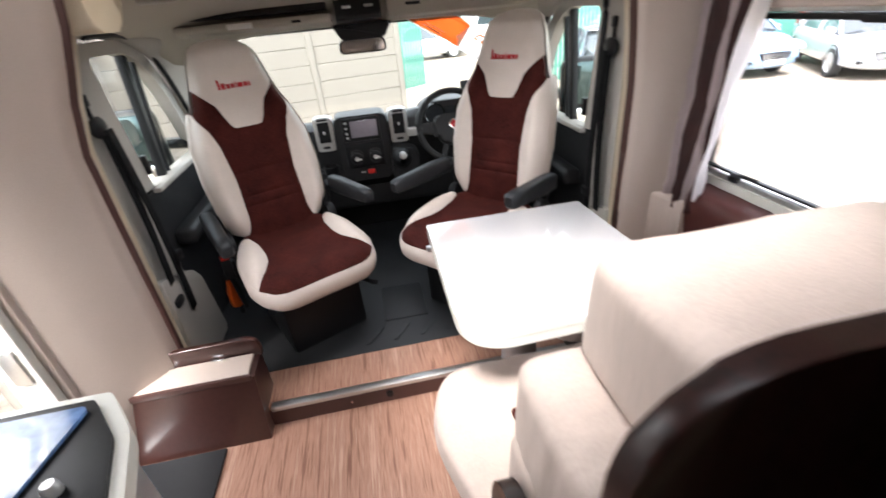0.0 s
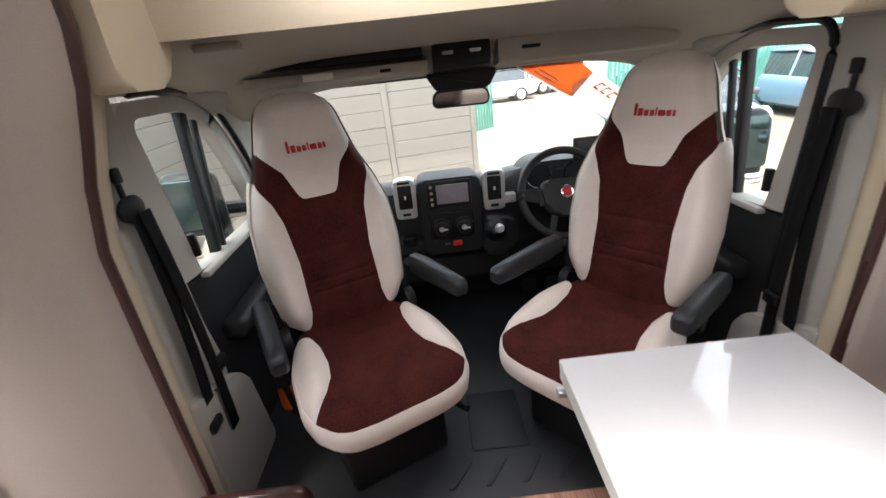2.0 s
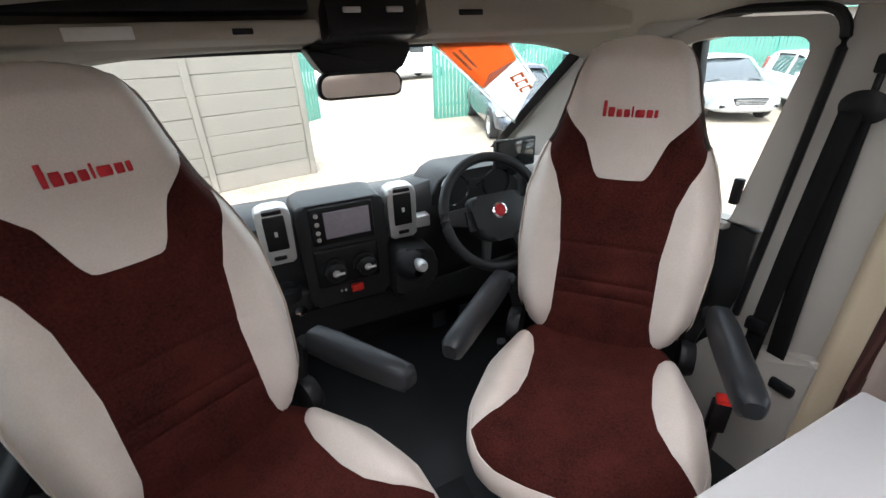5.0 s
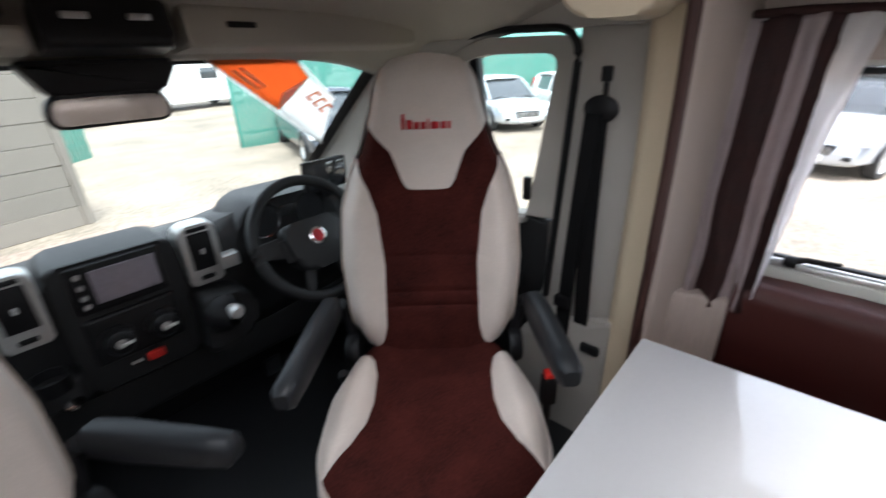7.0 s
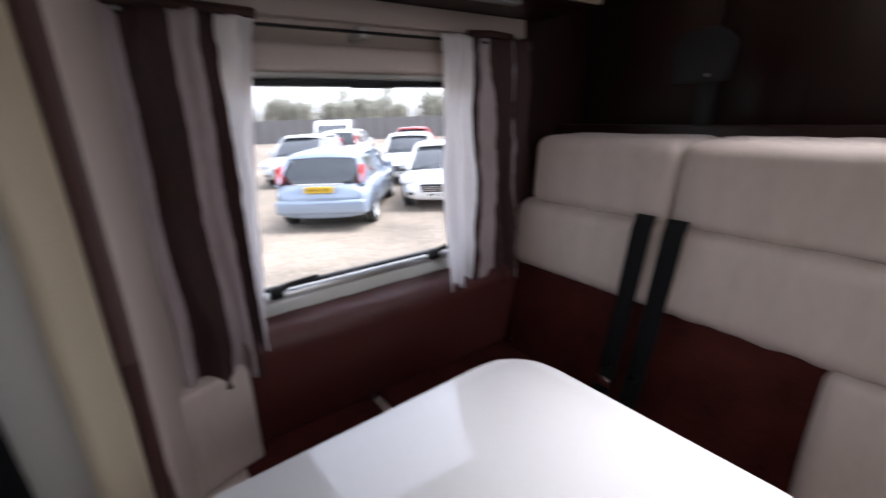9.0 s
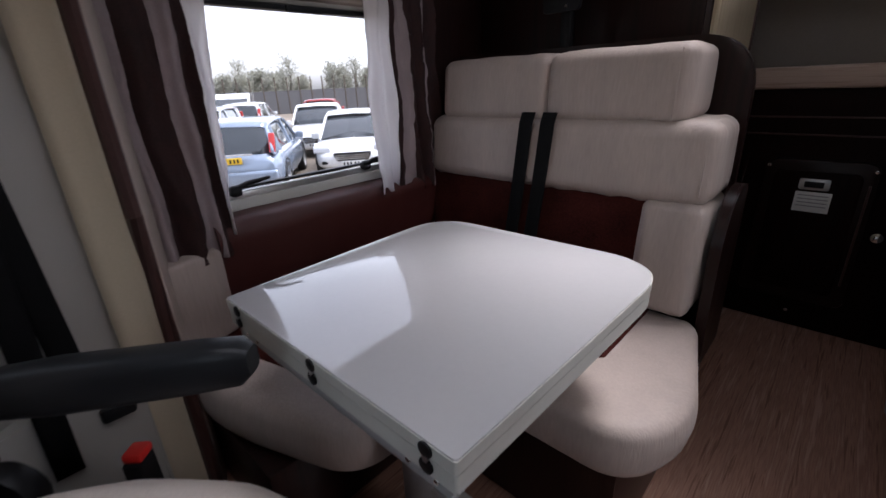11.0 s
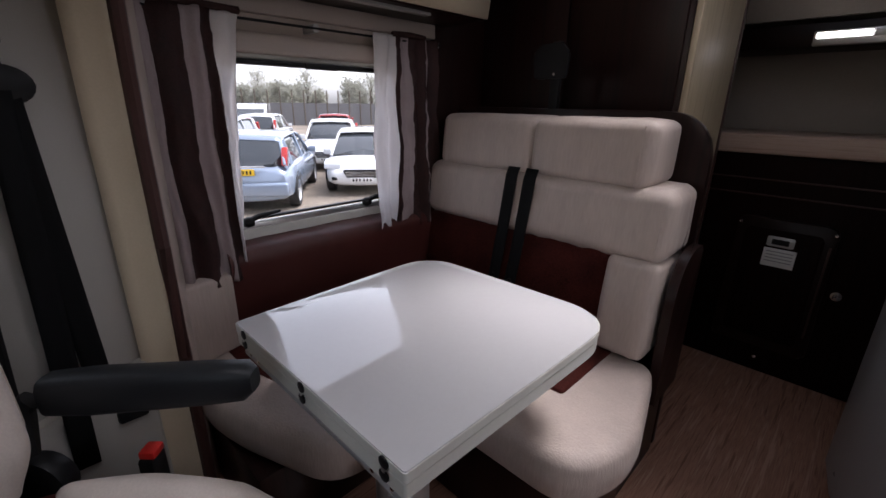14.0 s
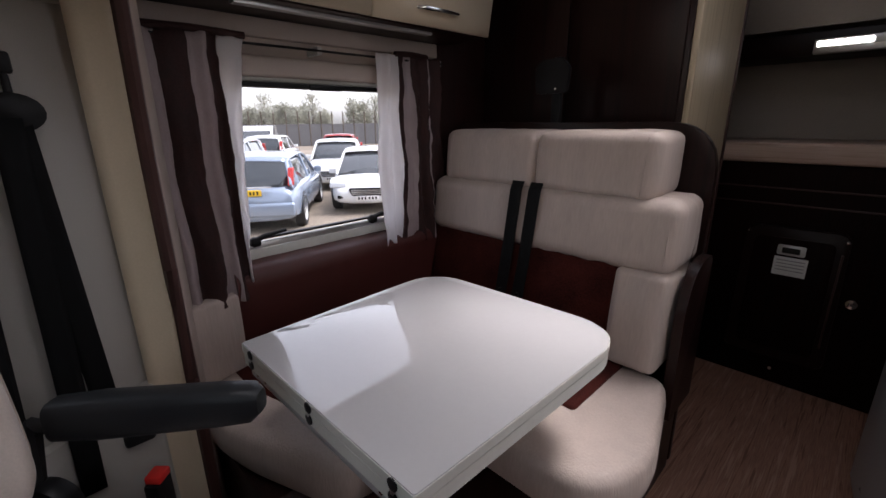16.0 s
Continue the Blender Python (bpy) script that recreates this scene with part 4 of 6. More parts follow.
        for row in (0, -1):
            bmesh.ops.contextual_create(arm, geom=[v for v in arm.verts if any((v.co - q).length < 1e-7 for q in rows[row])])
        part("armrest", arm, ARM_GREY, seat, "dark grey padded armrest")
        part("arm_bracket", tube([(sx * 0.25, 0.05, 0.60), (sx * 0.275, 0.055, 0.70), (sx * 0.285, 0.04, 0.715)], 0.022, 8), BLACK, seat)
    # embroidered wordmark as plain bars
    x = -0.070
    for w, h0, h1 in ((0.010, 0, 0.040), (0.017, 0, 0.024), (0.015, 0, 0.019), (0.015, 0, 0.019), (0.005, 0, 0.027), (0.024, 0, 0.019), (0.015, 0, 0.019), (0.009, 0, 0.019)):
        rows = []
        for k in range(4):
            z = 1.222 + h0 + (h1 - h0) * k / 3
            hh = lerp(HALF, z)
            pinch = 0.12 * w * (1 - math.sin(math.pi * (k + 0.5) / 4))
            rows.append([back_point(q, z, hh) + Vector((0, -0.0085, 0)) for q in (x + pinch, x + w / 2, x + w - pinch)])
        solidify(part("embroidery", sheet(rows), RED_THREAD, seat, "red stitched lettering"), 0.002)
        x += w + 0.004
    return seat


cab_seat(pose(-0.532, 0.602, 0, 0, 0, 26), ((0.0, 0.02, -0.03), (0.055, 0.06, -0.015)), "cream and burgundy passenger cab seat swivelled towards the table")
cab_seat(pose(0.524, 0.540, 0, 0, 0, -48), ((-0.03, -0.03, 0.0), (0.0, -0.04, 0.05)), "cream and burgundy driver seat swivelled towards the table")


# ---- dinette ----
table = thing("dinette_table", "white gloss folding table on a grey pedestal leg", "table")
TOP = rounded_outline([(0.11, 0.0, 0.006), (0.71, 0.0, 0.006), (0.735, -0.64, 0.13), (0.097, -0.660, 0.14)], 10)
part("tabletop", prism(TOP, "z", 0.732, 0.755, 0.0025), WHITE_GLOSS, table)
part("tabletop_edge", prism([(0.41 + (x - 0.41) * 1.004, -0.33 + (y + 0.33) * 1.004) for x, y in TOP], "z", 0.7335, 0.7525), EDGE_WHITE, table)
part("folding_leaf", prism(TOP, "z", 0.703, 0.7305, 0.0025), EDGE_WHITE, table, "lower folding leaf")
part("support_rail", box(0.13, 0.70, -0.055, -0.008, 0.672, 0.702, 0.004), LEG_GREY, table, "grey metal rail")
part("support_rail", box(0.15, 0.68, -0.6, -0.57, 0.675, 0.702, 0.004), LEG_GREY, table)
part("bearer", box(0.30, 0.48, -0.42, -0.02, 0.672, 0.702, 0.006), LEG_GREY, table)
for x in (0.155, 0.40, 0.66):
    hinge = part("hinge", lathe([(0, 0.001), (0.011, 0.0015), (0.011, 0.004), (0.007, 0.0055), (0, 0.006)], 14, (x, 0, 0.743), "y"), BLACK, table, "dark bronze hinge")
    part("hinge_cup", lathe([(0, 0.001), (0.011, 0.0015), (0.011, 0.004), (0.007, 0.0055), (0, 0.006)], 14, (x, 0, 0.719), "y"), BLACK, hinge)
    part("hinge_pin", box(x - 0.0045, x + 0.0045, 0.001, 0.0052, 0.722, 0.741, 0.002), ALU, hinge)
for x in (0.15, 0.2, 0.62, 0.66):
    part("screw", lathe([(0, -0.0055), (0.004, -0.006), (0.005, -0.008)], 8, (x, 0, 0.688), "y"), CHROME, table)
leg = part("leg", lathe([(0.11, CAB + 0.001), (0.11, CAB + 0.02), (0.066, CAB + 0.03), (0.066, 0.42), (0.07, 0.425), (0.07, 0.45), (0.058, 0.46), (0.058, 0.672)], 28, (0.39, -0.225, 0)), LEG_GREY, table, "grey telescopic pedestal leg")
part("bracket", box(0.10, 0.16, -0.03, -0.004, 0.655, 0.673, 0.003), ALU, table)


def pillow(x0, x1, y0, y1, z0, z1, r=0.03, puff=0.012, folds=0.0, seed=0):
    """A stuffed cushion: a rounded box with slightly bulging, creased faces."""
    bm = box(x0, x1, y0, y1, z0, z1, r, 4)
    longest = max(x1 - x0, y1 - y0, z1 - z0)
    bmesh.ops.subdivide_edges(bm, edges=[e for e in bm.edges if e.calc_length() > 0.06], cuts=max(4, int(longest / 0.03)), use_grid_fill=True)
    c = Vector(((x0 + x1) / 2, (y0 + y1) / 2, (z0 + z1) / 2))
    s = Vector((x1 - x0, y1 - y0, z1 - z0)) / 2
    bm.normal_update()
    for v in bm.verts:
        q = Vector([(v.co[i] - c[i]) / s[i] for i in range(3)])
        k = [max(0.0, 1 - abs(t) ** 3) for t in q]
        ax = max(range(3), key=lambda i: abs(q[i]))
        others = [k[i] for i in range(3) if i != ax]
        d = puff * math.sqrt(others[0] * others[1])
        d += 0.003 * noise.noise(v.co * 7 + Vector((seed, 0, 0)))
        if folds:
            d += folds * noise.noise(Vector((v.co.x * 30 + seed, v.co.y * 30, v.co.z * 5))) * (0.35 + 0.65 * abs(q.z) ** 2)
        v.co[ax] += math.copysign(d, q[ax])
    return bm


def stuffed(outline, z0, z1, r, crown=0.008, n=5):
    """A seat cushion on a plan outline: rounded edges all round and a slightly domed top."""
    k = len(outline)
    pts = [Vector((x, y, 0)) for x, y in outline]
    area = sum(pts[i].x * pts[(i + 1) % k].y - pts[(i + 1) % k].x * pts[i].y for i in range(k))
    turn = 1 if area > 0 else -1
    inward = []
    for i in range(k):
        d = (pts[(i + 1) % k] - pts[i - 1]).normalized()
        inward.append(Vector((-d.y, d.x, 0)) * turn)
    rings = [(r * (1 - math.sin(a)), z0 + r * (1 - math.cos(a))) for a in [math.pi / 2 * i / n for i in range(n + 1)]]
    rings += [(-0.004, z0 + (z1 - z0) * q) for q in (0.4, 0.55)]
    rings += [(r * (1 - math.cos(a)), z1 - r * (1 - math.sin(a))) for a in [math.pi / 2 * i / n for i in range(n + 1)]]
    rows = [[p + w * d + Vector((0, 0, z + 0.002 * noise.noise(p * 14))) for p, w in zip(pts, inward)] for d, z in rings]
    mid = sum(rows[-1], Vector()) / k
    rim = rows[-1]
    rows += [[p.lerp(mid, q) + Vector((0, 0, crown * math.sin(q * math.pi / 2))) for p in rim] for q in (0.2, 0.45, 0.7)]
    bm = sheet(rows, close=True)
    for row in (rows[0], rows[-1]):
        bm.faces.new([v for q in row for v in bm.verts if (v.co - q).length < 1e-7])
    return bm


bench = thing("dinette_bench", "two-place bench with cream and burgundy cushions and dark wood sides", "bench")
def leaning(bm, z0=0.5, k=0.16):
    for v in bm.verts:
        v.co.y -= k * (v.co.z - z0)
    return bm


part("base", box(0.13, 1.19, -1.1, -0.52, 0.0, 0.33, 0.006), DARK_WOOD, bench, "dark wood bench box")
SEAT_PLAN = rounded_outline([(0.085, -1.0, 0.05), (-0.012, -0.62, 0.095), (0.06, -0.437, 0.095), (1.16, -0.437, 0.06), (1.16, -1.0, 0.05)], 10)
part("seat_cushion", stuffed(SEAT_PLAN, 0.335, 0.472, 0.035), BENCH_CREAM, bench, "cream seat cushion")
part("seat_inset", pillow(0.215, 1.14, -0.99, -0.655, 0.462, 0.488, 0.012, 0.003, 0.002, 2), SUEDE, bench, "burgundy seat inset")
part("corner_inset", prism([(0.76, -0.655), (1.155, -0.655), (1.155, -0.47), (0.78, -0.47)], "z", 0.47, 0.4855, 0.004), SUEDE, bench, "burgundy corner inset")
part("back_lower", leaning(pillow(0.262, 1.09, -1.16, -0.955, 0.48, 0.815, 0.012, 0.003, 0.002, 3), 0.5, 0.10), SUEDE, bench, "burgundy lower back panel")
part("side_bolster", leaning(pillow(0.112, 0.268, -1.16, -0.925, 0.497, 0.803, 0.02, 0.005, 0.004, 4), 0.5, 0.10), BENCH_CREAM, bench, "cream side bolster")
part("back_upper", leaning(pillow(0.112, 1.09, -1.17, -0.93, 0.799, 1.010, 0.036, 0.004, 0.007, 5), 0.5, 0.10), BENCH_CREAM, bench, "cream upper back cushion")
for a, b, sd in ((0.612, 1.045, 6), (0.203, 0.606, 7)):
    hr = part("headrest", leaning(pillow(a, b, -1.17, -0.94, 1.006, 1.196, 0.026, 0.007, 0.003, sd), 0.5, 0.11), BENCH_CREAM, bench, "cream headrest cushion")
    xe = a + 0.030 if a < 0.5 else b - 0.030
    part("piping", tube([(xe, -0.992, 1.010), (xe, -1.0, 1.1), (xe, -1.013, 1.185)], 0.002, 6), BENCH_CREAM, hr)
part("seat_side", prism(rounded_outline([(-0.50, 0.0, 0.01), (-1.2, 0.0, 0), (-1.2, 0.33, 0), (-0.50, 0.33, 0.05)], 6), "x", 0.10, 0.128, 0.004), DARK_WOOD, bench, "dark wood seat side")
part("side_panel", prism(rounded_outline([(-0.99, 0.33, 0.01), (-1.2, 0.33, 0), (-1.2, 0.83, 0.02), (-1.06, 0.84, 0.09), (-0.99, 0.72, 0.06)], 8), "x", 0.066, 0.094, 0.006), DARK_WOOD, bench, "dark wood arm panel")
part("back_board", prism(rounded_outline([(0.105, 0.0, 0), (1.165, 0.0, 0), (1.165, 1.225, 0.02), (0.108, 1.225, 0.16)], 10), "y", -1.265, -1.235, 0.005), DARK_WOOD, bench, "dark wood back board with a rounded corner")
part("seam", tube([(0.135, -0.962, 0.83), (0.135, -0.972, 0.9), (0.138, -0.982, 0.98)], 0.0025, 6), BENCH_CREAM, bench)
part("seam", tube([(0.135, -0.927, 0.52), (0.135, -0.944, 0.65), (0.135, -0.958, 0.79)], 0.0025, 6), BENCH_CREAM, bench)
for x in (0.648, 0.572):
    belt = thing("bench_seat_belt", "black lap and shoulder belt hanging over the bench back", "seat belt", group="bench belts")
    path = [(x, -0.975, 1.03), (x + 0.002, -0.962, 1.0), (x + 0.010, -0.955, 0.9), (x + 0.020, -0.951, 0.8), (x + 0.030, -0.944, 0.7), (x + 0.042, -0.934, 0.58), (x + 0.05, -0.915, 0.50)]
    rows = [[Vector(p) + Vector((w, 0, 0)) for w in (-0.024, -0.012, 0, 0.012, 0.024)] for p in path]
    solidify(part("webbing", sheet(rows), WEBBING, belt), 0.003)
    part("webbing_stop", lathe([(0, -0.018), (0.006, -0.0185), (0.008, -0.012), (0.008, 0.0)], 10, (x + 0.037, -0.925, 0.62), "y"), BLACK, belt, "black webbing stop button")
    if x > 0.6:
        part("buckle_tongue", box(x + 0.022, x + 0.062, -0.937, -0.922, 0.555, 0.585, 0.004), CHROME, belt, "metal buckle tongue")

side = thing("side_seat", "cream corner seat with burgundy strip beside the window", "seat")
for k in range(6):
    part("pleat", tube([(0.36 + 0.045 * k, -0.475, 0.478), (0.365 + 0.045 * k + 0.008 * (k % 2), -0.56, 0.490), (0.375 + 0.045 * k, -0.66, 0.488)], [0.002, 0.005, 0.002], 6, flat=0.35), BENCH_CREAM, bench)
part("base", box(0.66, 1.19, -0.40, 0.02, CAB, 0.33, 0.006), DARK_WOOD, side)
part("seat_cushion", stuffed(rounded_outline([(0.50, -0.33, 0.10), (1.18, -0.41, 0.06), (1.18, 0.045, 0.06), (0.86, 0.045, 0.14), (0.47, -0.10, 0.12)], 8), 0.335, 0.472, 0.035), BENCH_CREAM, side, "cream seat cushion")
part("seat_inset", prism([(0.72, -0.14), (0.95, -0.08), (1.17, -0.08), (1.17, -0.44), (0.66, -0.44)], "z", 0.476, 0.482, 0.002), SUEDE, side, "burgundy inset")
part("back_cushion", prism([(1.03, 0.035), (1.075, -0.125), (1.147, -0.125), (1.147, 0.035)], "z", 0.478, 0.735, 0.016, 4), BENCH_CREAM, side, "cream end cushion")
wallpad = thing("wall_cushion", "long burgundy satin cushion along the side wall", "cushion")
bm = prism(rounded_outline([(1.125, 0.48, 0.02), (1.195, 0.48, 0), (1.195, 0.806, 0.01), (1.066, 0.792, 0.06)], 12), "y", -1.0, -0.128)
bmesh.ops.subdivide_edges(bm, edges=[e for e in bm.edges if e.calc_length() > 0.5], cuts=40)
for v in bm.verts:
    v.co.x += 0.004 * noise.noise(Vector((v.co.y * 22, v.co.z * 6, 0))) * smooth(0.5, 0.7, v.co.z)
    v.co.z += 0.004 * noise.noise(Vector((v.co.y * 13, v.co.x * 30, 4))) * smooth(0.7, 0.74, v.co.z)
part("pad", bm, SATIN, wallpad)
structure("sill_panel", box(1.172, 1.199, -1.02, -0.03, 0.44, 0.785, 0.006), VINYL, "beige panel under the window", "panel")

# ---- curtains ----
rail = thing("curtain_rail", "thin dark curtain rail above the window", "rail")
part("rod", tube([(1.13, -1.08, 1.462), (1.13, 0.0, 1.462)], 0.004, 8), BLACK, rail)
for y in (-0.51, -0.04, -1.06):
    part("bracket", box(1.128, 1.2, y - 0.01, y + 0.01, 1.45, 1.475, 0.004), SILVER, rail)


def curtain(bands, label, bottom, flare, lift):
    """Bands of gathered cloth side by side: (y0, y1, cloth); folds run down from the rail."""
    ob = thing("curtain", label, "curtain", group="window curtains")
    for i, (y0, y1, cloth) in enumerate(bands):
        rows = []
        for k in range(61):
            t = k / 60
            z = 1.475 - (1.475 - bottom - (lift if cloth is SHEER else 0.0)) * t
            line = []
            for j in range(23):
                y = y0 + (y1 - y0) * j / 22
                crush = noise.noise(Vector((y * 34, z * 26, 7.0))) + 0.6 * noise.noise(Vector((y * 70, z * 60, 1.0)))
                crush *= min(1, 0.15 + 8 * (1 - t))
                ys = y + flare(y, t) + 0.012 * t * noise.noise(Vector((y * 9, z * 5, 5.0))) + 0.002 * crush
                x = 1.115 - 0.035 * t + 0.012 * math.sin(y * 92 + 1.6 * math.sin(z * 4.1) + 0.9 * math.sin(y * 41)) * (0.5 + 0.6 * t) + 0.020 * noise.noise(Vector((y * 17, z * 6, 2.0))) + 0.0055 * crush * (0.2 if cloth is SHEER else 1.0)
                line.append(Vector((x, ys, z + 0.006 * noise.noise(Vector((y * 7, 3, 0))) * t)))
            rows.append(line)
        solidify(part("sheer_band" if cloth is SHEER else "cloth_band", sheet(rows), cloth, ob), 0.0016)
    part("heading", tube([(1.115, bands[0][0], 1.478), (1.113, (bands[0][0] + bands[-1][1]) / 2, 1.482), (1.115, bands[-1][1], 1.478)], 0.010, 8), CURTAIN_DARK, ob)
    return ob


curtain([(-0.262, -0.188, SHEER), (-0.188, -0.156, CURTAIN_DARK), (-0.156, -0.108, CURTAIN_PINK), (-0.108, -0.030, CURTAIN_DARK), (-0.030, 0.022, CURTAIN_PINK)],
        "gathered curtain with white, mauve and brown stripes", 0.705, lambda y, t: -0.36 * (y + 0.01) * t ** 0.8 - 0.05 * t * min((y + 0.262) / 0.074, max(0, -y / 0.188)), 0.055)
curtain([(-0.815, -0.715, SHEER), (-0.842, -0.815, CURTAIN_DARK), (-0.888, -0.842, CURTAIN_PINK), (-0.960, -0.888, CURTAIN_DARK), (-0.975, -0.960, CURTAIN_PINK), (-1.03, -0.975, CURTAIN_DARK)],
        "gathered curtain with white, mauve and brown stripes by the bench", 0.745, lambda y, t: 0.03 * t * (1 if y > -0.85 else 0.2) - 0.01, 0.02)

# ---- overhead locker ----
locker = thing("overhead_locker", "cream overhead locker with dark base and chrome handles", "cabinet")
part("carcass", box(0.965, 1.198, -1.155, 0.05, 1.545, 2.04, 0.004), DARK_WOOD, locker)
for y0, y1 in ((-1.155, -0.60), (-0.594, 0.04)):
    d = part("door", sheet([[Vector((0.955 - 0.045 * math.sin(k / 8 * math.pi * 0.5), y, 1.55 + 0.45 * k / 8)) for y in (y0, (y0 + y1) / 2, y1)] for k in range(9)]), CREAM_LACQUER, locker, "cream curved locker door")
    solidify(d, 0.016)
    yc = (y0 + y1) / 2
    part("handle", tube([(0.945, yc - 0.1, 1.60), (0.925, yc - 0.08, 1.60), (0.925, yc + 0.08, 1.60), (0.945, yc + 0.1, 1.60)], 0.007, 8), CHROME, d, "chrome bar handle")
part("light_strip", box(1.0, 1.03, -0.9, -0.2, 1.535, 1.546, 0.002), SILVER, locker, "slim lamp strip under the locker")
structure("valance", box(1.17, 1.199, -1.165, 0.0, 1.49, 1.544, 0.003), VINYL, "beige board between rail and locker", "panel")

# ---- wardrobe wall behind the bench, rear of the aisle ----
tall = thing("tall_wardrobe", "tall dark wenge wardrobe with a pale striped wood side", "wardrobe")
part("carcass", box(0.285, 1.198, -1.95, -1.42, 0.0, 2.045, 0.003), DARK_WOOD, tall)
part("side_board", box(0.262, 0.284, -1.945, -1.425, 0.0, 2.045, 0.003), ZEBRA, tall, "pale striped wood side board")
part("edge_trim", box(0.257, 0.29, -1.972, -1.951, 0.0, 2.045, 0.004), TRIM_DARK, tall, "dark edge trim")
for x0, x1 in ((0.30, 0.735), (0.74, 1.19)):
    part("door", box(x0, x1, -1.419, -1.403, 0.9, 2.03, 0.003), DARK_WOOD, tall, "dark wardrobe door")
structure("side_lining", box(1.168, 1.199, -1.402, -1.085, 0.0, 2.045, 0.004), DARK_WOOD, "dark wood lining of the side wall behind the bench", "panel")
bracket = thing("screen_bracket", "black television bracket on a post behind the bench", "bracket")
part("post", box(0.66, 0.70, -1.262, -1.238, 1.206, 1.46, 0.006), BLACK, bracket)
part("head_plate", prism(rounded_outline([(0.615, 1.33, 0.01), (0.745, 1.33, 0.01), (0.755, 1.42, 0.02), (0.72, 1.45, 0.01), (0.64, 1.45, 0.01), (0.605, 1.42, 0.02)]), "y", -1.215, -1.20, 0.004), BLACK, bracket)
part("arm", box(0.665, 0.695, -1.24, -1.214, 1.36, 1.42, 0.006), BLACK, bracket)
part("screw", lathe([(0, -1.197), (0.005, -1.197), (0.006, -1.201)], 10, (0.66, 0, 1.345), "y"), CHROME, bracket)

unit = thing("rear_cabinet", "dark wood cabinet with an inset locker door at the aisle end", "cabinet")
# carcass, door and rail carry the aisle-end shade in their colour
part("carcass", box(-1.19, 0.60, -2.6, -2.11, 0.0, 1.04, 0.004), SHADED_WOOD, unit)
part("ledge", box(-1.19, 0.60, -2.62, -2.09, 1.042, 1.128, 0.012, 3), OAK, unit, "pale striped wood ledge")
part("upper_rail", box(-1.19, 0.60, -2.112, -2.10, 0.93, 0.936, 0.002), TRIM_DARK, unit)
part("upper_rail", box(-1.19, 0.60, -2.112, -2.10, 0.86, 0.866, 0.002), TRIM_DARK, unit)
door = part("door", prism(rounded_outline([(-0.235, 0.14, 0.03), (0.145, 0.14, 0.03), (0.135, 0.765, 0.04), (-0.225, 0.765, 0.04)]), "y", -2.111, -2.088, 0.008, 3), SHADED_GLOSS, unit, "dark glossy locker door")
part("door_inset", prism(rounded_outline([(-0.19, 0.19, 0.02), (0.10, 0.19, 0.02), (0.10, 0.72, 0.03), (-0.185, 0.72, 0.03)]), "y", -2.089, -2.082, 0.003), SHADED_WOOD, door)
part("latch_plate", prism(rounded_outline([(-0.09, 0.645, 0.008), (0.01, 0.645, 0.008), (0.01, 0.69, 0.008), (-0.09, 0.69, 0.008)]), "y", -2.083, -2.074, 0.003), SILVER, door, "grey catch plate")
part("latch", box(-0.072, -0.008, -2.075, -2.069, 0.655, 0.68, 0.003), BLACK, door)
part("notice", box(-0.105, 0.015, -2.082, -2.0795, 0.55, 0.635, 0.001), LABEL_WHITE, door, "white printed notice")
for z in (0.62, 0.605, 0.59, 0.575):
    part("print_bar", box(-0.095, 0.005, -2.0796, -2.079, z - 0.002, z + 0.002, 0), KITCHEN_GREY, door)
for x in (-0.215, 0.125):
    part("corner_screw", lathe([(0, -2.08), (0.006, -2.081), (0.008, -2.088)], 10, (x, 0, 0.735), "y"), CHROME, door)
part("edge_pull", box(-0.212, -0.204, -2.09, -2.072, 0.25, 0.68, 0.003), TRIM_DARK, door, "slim dark edge pull")
part("lock", lathe([(0, -2.06), (0.012, -2.063), (0.012, -2.085), (0.02, -2.09), (0.02, -2.112)], 14, (-0.272, 0, 0.475), "y"), CHROME, unit, "chrome push lock")
part("stud", lathe([(0, -2.10), (0.008, -2.102), (0.01, -2.112)], 12, (-0.055, 0, 0.075), "y"), CHROME, unit)
structure("alcove_back", box(-1.19, 0.62, -2.62, -2.58, 1.12, 2.06, 0), GREY_PANEL, "grey-beige board above the ledge", "wall")
upper = thing("rear_wall_cabinet", "dark-framed wall cabinet with a lit strip lamp beneath", "cabinet")
part("rail", box(-1.19, 0.60, -2.58, -2.28, 1.49, 1.585, 0.006), SHADED_GLOSS, upper)
part("door", box(-0.15, 0.45, -2.3, -2.28, 1.605, 2.04, 0.004), GREY_PANEL, upper)
part("door", box(-0.76, -0.156, -2.3, -2.28, 1.605, 2.04, 0.004), GREY_PANEL, upper)
lampbar = thing("strip_lamp", "slim lit strip lamp under the wall cabinet", "lamp")
part("housing", box(-0.62, 0.055, -2.279, -2.24, 1.49, 1.548, 0.004), ALU, lampbar)
part("diffuser", box(-0.13, 0.045, -2.242, -2.232, 1.518, 1.540, 0.003), LED, lampbar, "glowing diffuser")
part("end_cap", box(-0.172, -0.135, -2.243, -2.234, 1.515, 1.542, 0.003), SILVER, lampbar)

# ---- kitchen unit by the entrance ----
kitchen = thing("kitchen_unit", "kitchen unit with pale curved front and dark plinth", "kitchen unit")
PLAN = [(-1.195, -0.76), (-0.65, -0.76), (-0.545, -0.875), (-0.485, -1.05), (-0.41, -1.25), (-0.39, -1.42), (-0.40, -1.58), (-0.48, -1.72), (-0.485, -2.05), (-1.195, -2.05)]
part("body", prism([(x + (0.02 if x > -1 else 0), y - 0.0) for x, y in PLAN], "z", 0.13, 0.845), KITCHEN_GREY, kitchen)
